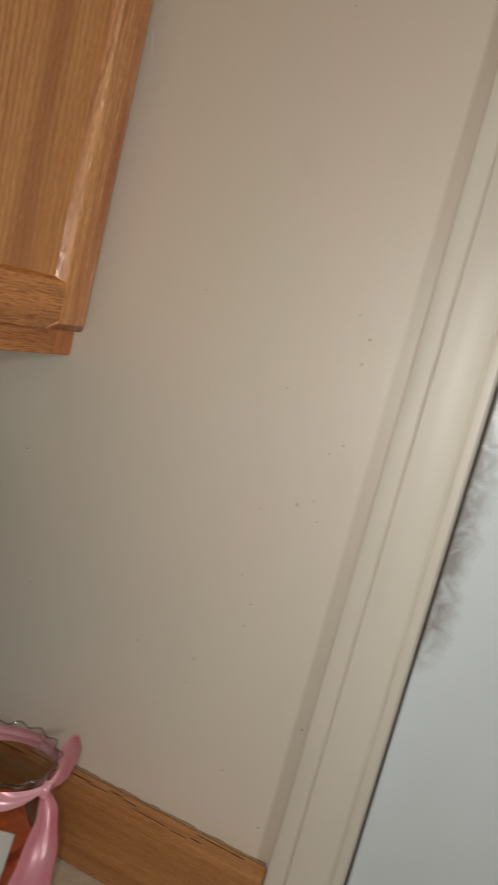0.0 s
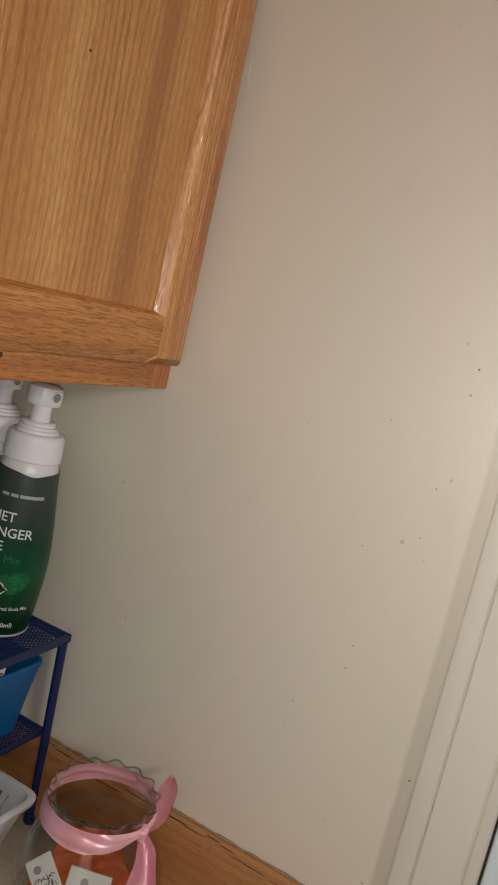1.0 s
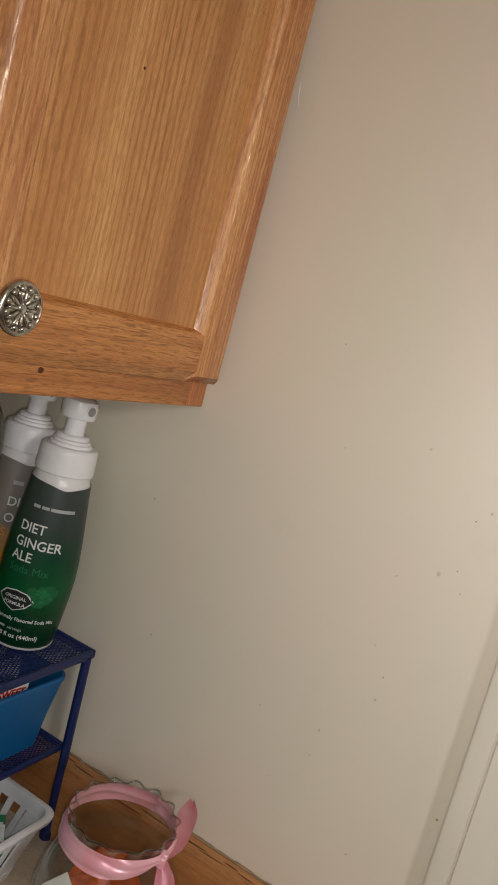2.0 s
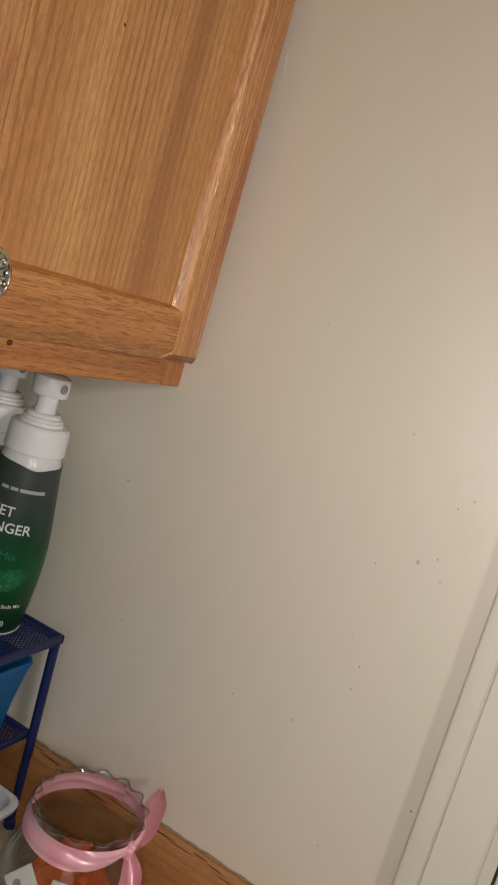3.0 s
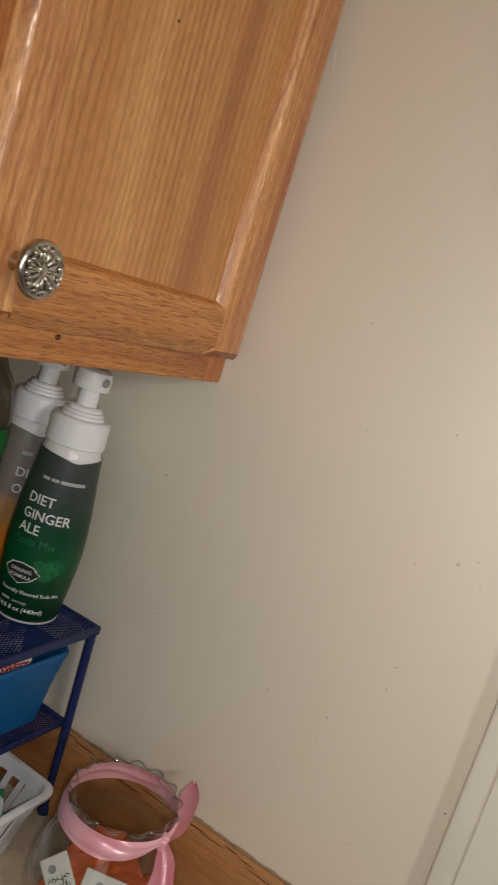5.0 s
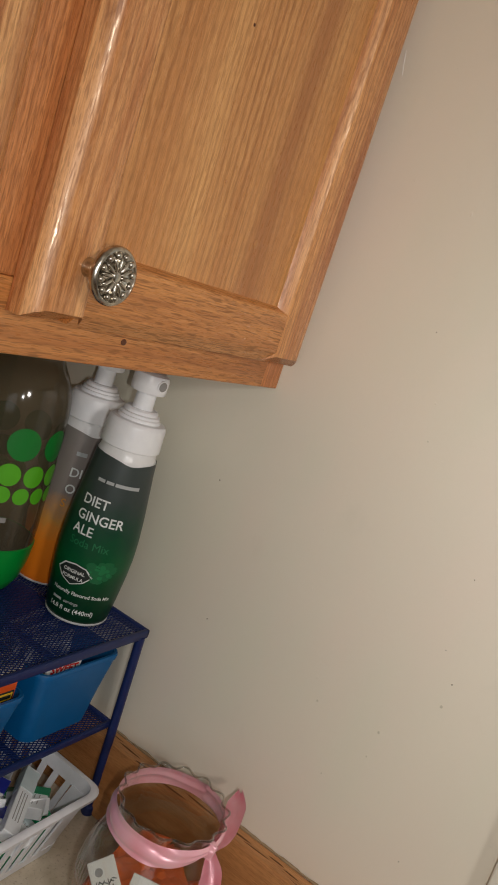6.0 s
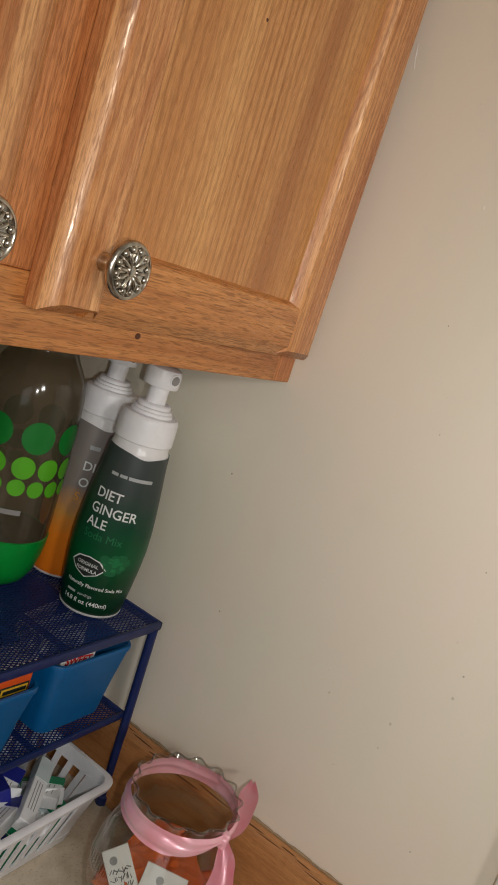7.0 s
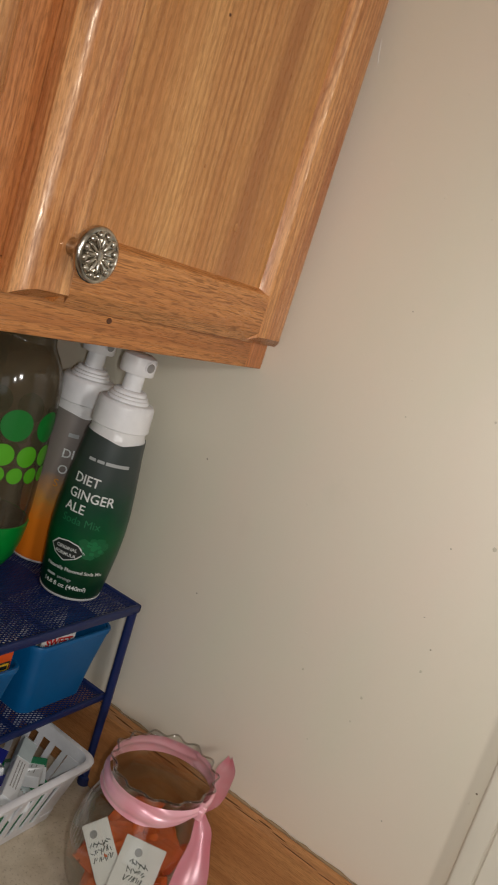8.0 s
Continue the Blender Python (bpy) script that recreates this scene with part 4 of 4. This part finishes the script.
CARTONS += [((-0.1140, 0.0420, 0.9900), (24, 3, 36), (0.084, 0.017, 0.013), CARD_TEAL), ((-0.0930, 0.0440, 0.9800), (-6, 10, 34), (0.036, 0.026, 0.012), CARD_GREEN), ((-0.1270, 0.0640, 0.9850), (10, -6, 30), (0.046, 0.024, 0.012), CARD_BLUE),
            ((-0.1400, 0.0860, 0.9850), (8, 6, 42), (0.070, 0.022, 0.014), CARD_GREEN), ((-0.1450, 0.0400, 0.9830), (-18, 4, 20), (0.050, 0.022, 0.013), CARD_BLUE)]
CARTONS += [((-0.092 - 0.0205 * k, 0.0330 + 0.002 * (k % 2), 0.9585 + 0.003 * (k % 3)), (12, 6 - 4 * (k % 4), 5 * (k % 3) - 4), (0.018, 0.016, 0.034), (CARD_GREEN, CARD_TEAL, CARD_GREEN, CARD_BLUE, CARD_GREEN)[k % 5]) for k in range(8)]
for number, (where, turn, size, ink) in enumerate(CARTONS):
    m = pose(*where, *turn)
    size = (size[0], size[1] * 0.78, size[2] * 0.85)
    c = thing("small_carton", where, "small white carton with coloured bands lying in the basket", "carton", "cartons in the basket")
    body = part("board", slab(size, m, 0.0006), ink if 26 <= number < 30 or number >= 35 or number in (1, 7, 12, 17, 23) else CARD_WHITE, c)
    x, y, z = size
    part("band", slab((x * 0.34, y + 0.0006, z + 0.0006), m @ Matrix.Translation((x * 0.31, 0, 0)), 0.0003), ink, c)
    for k in range(3):
        part("print", slab((x * 0.42, 0.0007, 0.0002), m @ Matrix.Translation((-x * 0.12, y * (0.22 - 0.2 * k), z / 2 + 0.0001)), 0), NOZZLE, body)

# ---- glass bowl with pink ribbon ----
BOWL = (-0.088, -0.0785, COUNTER_Z + 0.0006)
GLASS = thin_glass("clear glass", (0.94, 0.95, 0.94, 1), 0.02, 0.60)
LIP = thin_glass("lip glass", (0.78, 0.78, 0.76, 1), 0.04, 0.95)
bowl = thing("glass_bowl", BOWL, "round clear glass bowl with scalloped rim and pink ribbon", "bowl")


def scalloped(profile, centre, n=168, waves=14):
    bm = bmesh.new()
    rows = []
    for r, z, amp in profile:
        row = []
        for k in range(n):
            a = 2 * math.pi * k / n
            w = math.cos(waves * a)
            row.append(bm.verts.new((centre[0] + (r + amp * w) * math.cos(a), centre[1] + (r + amp * w) * math.sin(a), centre[2] + z + amp * 0.3 * w)))
        rows.append(row)
    for a, b in zip(rows, rows[1:]):
        for k in range(n):
            bm.faces.new((a[k], a[(k + 1) % n], b[(k + 1) % n], b[k]))
    bm.faces.new(rows[0]), bm.faces.new(rows[-1])
    return bm


OUTER = [(0.030, 0.0, 0), (0.036, 0.002, 0), (0.045, 0.012, 0), (0.0535, 0.028, 0), (0.0575, 0.046, 0), (0.0572, 0.062, 0), (0.0532, 0.078, 0), (0.0465, 0.092, 0), (0.0412, 0.101, 0), (0.0391, 0.108, 0), (0.0391, 0.114, 0.0001), (0.0398, 0.119, 0.0004), (0.0413, 0.1235, 0.0010), (0.0421, 0.1256, 0.0020)]
INNER = [(0.0405, 0.1266, 0.0020), (0.0380, 0.121, 0.0005), (0.0370, 0.114, 0.0001), (0.0368, 0.108, 0), (0.0388, 0.100, 0), (0.0440, 0.090, 0), (0.0507, 0.077, 0), (0.0548, 0.062, 0), (0.0551, 0.046, 0), (0.0512, 0.029, 0), (0.0425, 0.014, 0), (0.030, 0.006, 0)]
part("glass", scalloped(OUTER + INNER, BOWL), GLASS, bowl, smooth=60)


def lip_ring(n=224, waves=14, m=8):
    bm = bmesh.new()
    rows = []
    for k in range(n):
        a = 2 * math.pi * k / n
        w = math.cos(waves * a)
        c, h = 0.0415 + 0.0021 * w, 0.1262 + 0.0006 * w
        row = []
        for q in range(m):
            b = 2 * math.pi * q / m
            r = c + 0.0009 * math.cos(b)
            row.append(bm.verts.new((BOWL[0] + r * math.cos(a), BOWL[1] + r * math.sin(a), BOWL[2] + h + 0.0009 * math.sin(b))))
        rows.append(row)
    for k in range(n):
        for q in range(m):
            bm.faces.new((rows[k][q], rows[(k + 1) % n][q], rows[(k + 1) % n][(q + 1) % m], rows[k][(q + 1) % m]))
    return bm


part("lip", lip_ring(), LIP, bowl, "scalloped clear glass lip", 80)


def satin():
    m, t, b = material("pink satin", srgb(246, 172, 186), 0.32)
    n = noise_node(t, coords(t), 45, 2, 0.5)
    t.links.new(mix(t, ramp(t, n, ((0.35, GREY(0)), (0.7, GREY(1)))), srgb(255, 192, 206), srgb(253, 170, 187)), b.inputs["Base Color"])
    b.inputs["Sheen Weight"].default_value = 0.15
    b.inputs["Specular IOR Level"].default_value = 0.9
    b.inputs["Metallic"].default_value = 0.16
    b.inputs["Coat Weight"].default_value = 0.9
    b.inputs["Coat IOR"].default_value = 1.6
    b.inputs["Coat Roughness"].default_value = 0.27
    bump(t, b, noise_node(t, coords(t), 50, 1, 0.4), 0.06, 0.0012)
    return m


SATIN = satin()


KNOT_TURN = radians(271)


def ribbon_band():
    """Wide and folded behind, gathered towards the knot."""
    bm = bmesh.new()
    n, m = 168, 19
    grid = []
    neck = [(r, h) for r, h, _ in OUTER]
    for k in range(n):
        a = 2 * math.pi * k / n
        d = abs((a - KNOT_TURN + math.pi) % (2 * math.pi) - math.pi)
        u = min(1.0, d / 1.25)
        loose = u * u * (3 - 2 * u)
        height, top = 0.0070 + 0.0098 * loose, 0.1185 + 0.0036 * loose
        row = []
        for j in range(m):
            f = j / (m - 1)
            z = top - height * (1 - f)
            fold = abs(math.sin(math.pi * (1.6 * f + 0.30 * math.sin(1.5 * a + 0.8) + 0.12 * math.sin(5 * a))))
            gather = math.sin(5 * math.pi * f + 2 * a)
            r = radius_at(neck, z) + 0.0013 + 0.0040 * loose * (1 - f) + 0.0022 * math.sin(math.pi * f) + 0.0017 * loose * fold + 0.0005 * (1 - loose) * gather
            row.append(bm.verts.new((BOWL[0] + r * math.cos(a), BOWL[1] + r * math.sin(a), BOWL[2] + z)))
        grid.append(row)
    for k in range(n):
        for j in range(m - 1):
            bm.faces.new((grid[k][j], grid[(k + 1) % n][j], grid[(k + 1) % n][j + 1], grid[k][j + 1]))
    return bm


def ribbon_tail(spine, widths, side, cup=0.0):
    """A soft strip along a spine; side: the way its flat face looks at each end."""
    bm = bmesh.new()
    pts = [Vector(p) for p in spine]
    steps, across = 28, 7
    rows = []
    def at(seq, f):
        g = f * (len(seq) - 1)
        i = min(int(g), len(seq) - 2)
        u = g - i
        u = u * u * (3 - 2 * u)
        return seq[i] * (1 - u) + seq[i + 1] * u
    for k in range(steps + 1):
        f = k / steps
        g = f * (len(pts) - 1)
        i = min(int(g), len(pts) - 2)
        u = g - i
        p0, p1, p2, p3 = pts[max(i - 1, 0)], pts[i], pts[i + 1], pts[min(i + 2, len(pts) - 1)]
        p = 0.5 * ((2 * p1) + (p2 - p0) * u + (2 * p0 - 5 * p1 + 4 * p2 - p3) * u * u + (3 * p1 - p0 - 3 * p2 + p3) * u ** 3)
        d = (p2 - p1).normalized()
        s = d.cross((Vector(side[0]) * (1 - f) + Vector(side[1]) * f)).normalized()
        nrm = d.cross(s)
        w = at(widths, f)
        rows.append([bm.verts.new(p + s * w * (j / (across - 1) - 0.5) + nrm * cup * (1 - (2 * j / (across - 1) - 1) ** 2)) for j in range(across)])
    for a, b in zip(rows, rows[1:]):
        for j in range(across - 1):
            bm.faces.new((a[j], a[j + 1], b[j + 1], b[j]))
    bmesh.ops.solidify(bm, geom=list(bm.faces), thickness=0.0004)
    return bm


ribbon = part("ribbon", ribbon_band(), SATIN, bowl, "pink satin ribbon tied round the neck", 80)
KX, KY, KZ = -0.0890, -0.1195, 1.0515
part("knot", join(moved(box(-0.0050, -0.0030, -0.0056, 0.0050, 0.0030, 0.0056, 0.0020, 3), pose(KX, KY, KZ, 12, -14, 18)), moved(box(-0.0022, -0.0034, -0.0060, 0.0022, 0.0034, 0.0060, 0.0016, 3), pose(KX - 0.001, KY - 0.0006, KZ, 8, 16, 10))), SATIN, ribbon, smooth=80)
part("tail", ribbon_tail([(KX + 0.002, KY, KZ + 0.001), (KX + 0.026, KY + 0.003, KZ + 0.001), (KX + 0.052, KY + 0.013, KZ + 0.003), (-0.0160, -0.0970, 1.0560)], [0.007, 0.014, 0.016, 0.003], ((-0.6, -0.5, 0.6), (-0.9, -0.3, 0.3)), 0.004), SATIN, ribbon, smooth=80)
part("tail", ribbon_tail([(KX, KY - 0.001, KZ - 0.002), (KX - 0.005, KY - 0.010, KZ - 0.015), (KX - 0.022, KY - 0.0195, KZ - 0.037), (KX - 0.038, KY - 0.024, KZ - 0.066)], [0.008, 0.016, 0.026, 0.034], ((-0.6, -0.6, 0.45), (-0.75, -0.45, 0.5)), 0.004), SATIN, ribbon, smooth=80)

# what the bowl holds: orange wrapped sweets and paper sachets
WRAP = plastic("orange wrapper", srgb(214, 98, 34), 0.28)
def pillow(w, h, thick, seed, n=14):
    """A flat sealed foil wrapper with crinkles."""
    bm = bmesh.new()
    sides = []
    for sign in (1, -1):
        grid = []
        for i in range(n + 1):
            row = []
            for j in range(n + 1):
                u, v = 2 * i / n - 1, 2 * j / n - 1
                swell = (1 - u ** 4) * (1 - v ** 6)
                q = Vector((u * 2.2 + seed, v * 1.6, sign * 0.7))
                z = sign * thick * swell * (1 + 0.55 * noise.noise(q * 1.6)) + 0.0018 * noise.noise(q * 0.9)
                row.append(bm.verts.new((u * w / 2, v * h / 2 * (1 - 0.05 * (1 - abs(u))), z)))
            grid.append(row)
        for i in range(n):
            for j in range(n):
                bm.faces.new((grid[i][j], grid[i + 1][j], grid[i + 1][j + 1], grid[i][j + 1]))
        sides.append(grid)
    bmesh.ops.remove_doubles(bm, verts=bm.verts, dist=0.00015)
    return bm


rng = random.Random(11)
for k in range(12):
    lvl = k // 4
    a, r = k * 1.571 + 0.6 * lvl, (0.026, 0.024, 0.016)[lvl]
    p = (BOWL[0] + 0.003 + r * math.cos(a), BOWL[1] + 0.002 + r * math.sin(a), BOWL[2] + 0.020 + 0.0195 * lvl)
    c = thing("wrapped_sweet", p, "orange foil wrapped sweet in the glass bowl", "sweet", "sweets in the bowl")
    m = pose(*p, rng.uniform(-40, 40), rng.uniform(-40, 40), rng.uniform(0, 180))
    body = pillow(0.046, 0.033, 0.0055, k)
    part("wrapper", moved(body, m), WRAP, c, smooth=35)


def leaning(where, swing):
    """A pose whose z looks back up to the room and whose y points up, swung by degrees."""
    z = Vector((-0.78, -0.32, 0.53)).normalized()
    x = Vector((0.38, -0.92, 0)).normalized()
    y = z.cross(x).normalized()
    m = Matrix((x, y, z)).transposed().to_4x4()
    return Matrix.Translation(where) @ m @ Matrix.Rotation(radians(swing), 4, "Z")


for where, swing, wide, seed in (((-0.1263, -0.0698, 0.999), 40, 0.0205, 1), ((-0.1195, -0.0985, 0.997), -2, 0.0330, 2)):
    m = leaning(where, swing)
    s = thing("sachet", where, "white paper sachet with grey print inside the bowl", "sachet", "sachets in the bowl")
    body = part("paper", slab((wide, 0.044, 0.0016), m, 0.0004), PAPER, s)
    part("print", moved(lathe(((0, 0), (0.0030, 0), (0.0030, 0.0002), (0, 0.0002)), (0, 0, 0), 16), m @ Matrix.Translation((-0.003, 0.0135, 0.0008))), NOZZLE, body)
    # unreadable slanted script: short dark strokes in three rows
    rng = random.Random(seed)
    for row in range(3):
        for k in range(9):
            at = Matrix.Translation((-0.0066 + 0.0017 * k + rng.uniform(-0.0005, 0.0005), 0.0060 - 0.0052 * row + rng.uniform(-0.0008, 0.0008), 0.0008 + 0.00002 * k)) @ Matrix.Rotation(radians(rng.choice((-35, -12, 8, 60)) + rng.uniform(-10, 10)), 4, "Z")
            part("print", slab((rng.uniform(0.0005, 0.0009), rng.uniform(0.0024, 0.0046), 0.0003), m @ at, 0), INK_SCRIPT, body)

# cracks and worn spots along the top of the oak backsplash
CRACK = plastic("dark crack", srgb(104, 66, 36), 0.8)
SPLASH = bpy.data.objects["backsplash_east"]
rng = random.Random(21)
y = -0.27
while y < 0.12:
    length = rng.uniform(0.012, 0.045)
    x = -0.0135 + 0.004 * math.sin(y * 40) + rng.uniform(-0.003, 0.005)
    bm = ball((0, 0, 0), 1.0, (rng.uniform(0.0005, 0.0011), length / 2, 0.0003), 8, 6)
    part("crack", moved(bm, pose(x, y + length / 2, 1.0151, 0, 0, rng.uniform(-3, 3))), CRACK, SPLASH)
    y += length * rng.uniform(0.55, 1.1)

# lumpy line of old caulk where the board meets the wall
CAULK = plastic("old caulk", srgb(158, 134, 102), 0.8)
caulk = bmesh.new()
rings = []
for k in range(161):
    y = -0.286 + 0.575 * k / 160
    r = 0.0011 + 0.0011 * noise.noise(Vector((y * 55, 0.3, 0.0))) + 0.0006 * noise.noise(Vector((y * 190, 0.3, 4.0)))
    rings.append([caulk.verts.new((-0.0012 + max(r, 0.0003) * math.cos(a), y, 1.0150 + max(r, 0.0003) * math.sin(a))) for a in (2 * math.pi * q / 8 for q in range(8))])
for a, b in zip(rings, rings[1:]):
    for q in range(8):
        caulk.faces.new((a[q], a[(q + 1) % 8], b[(q + 1) % 8], b[q]))
part("caulk", caulk, CAULK, SPLASH, "uneven brownish caulk along the wall", 60)
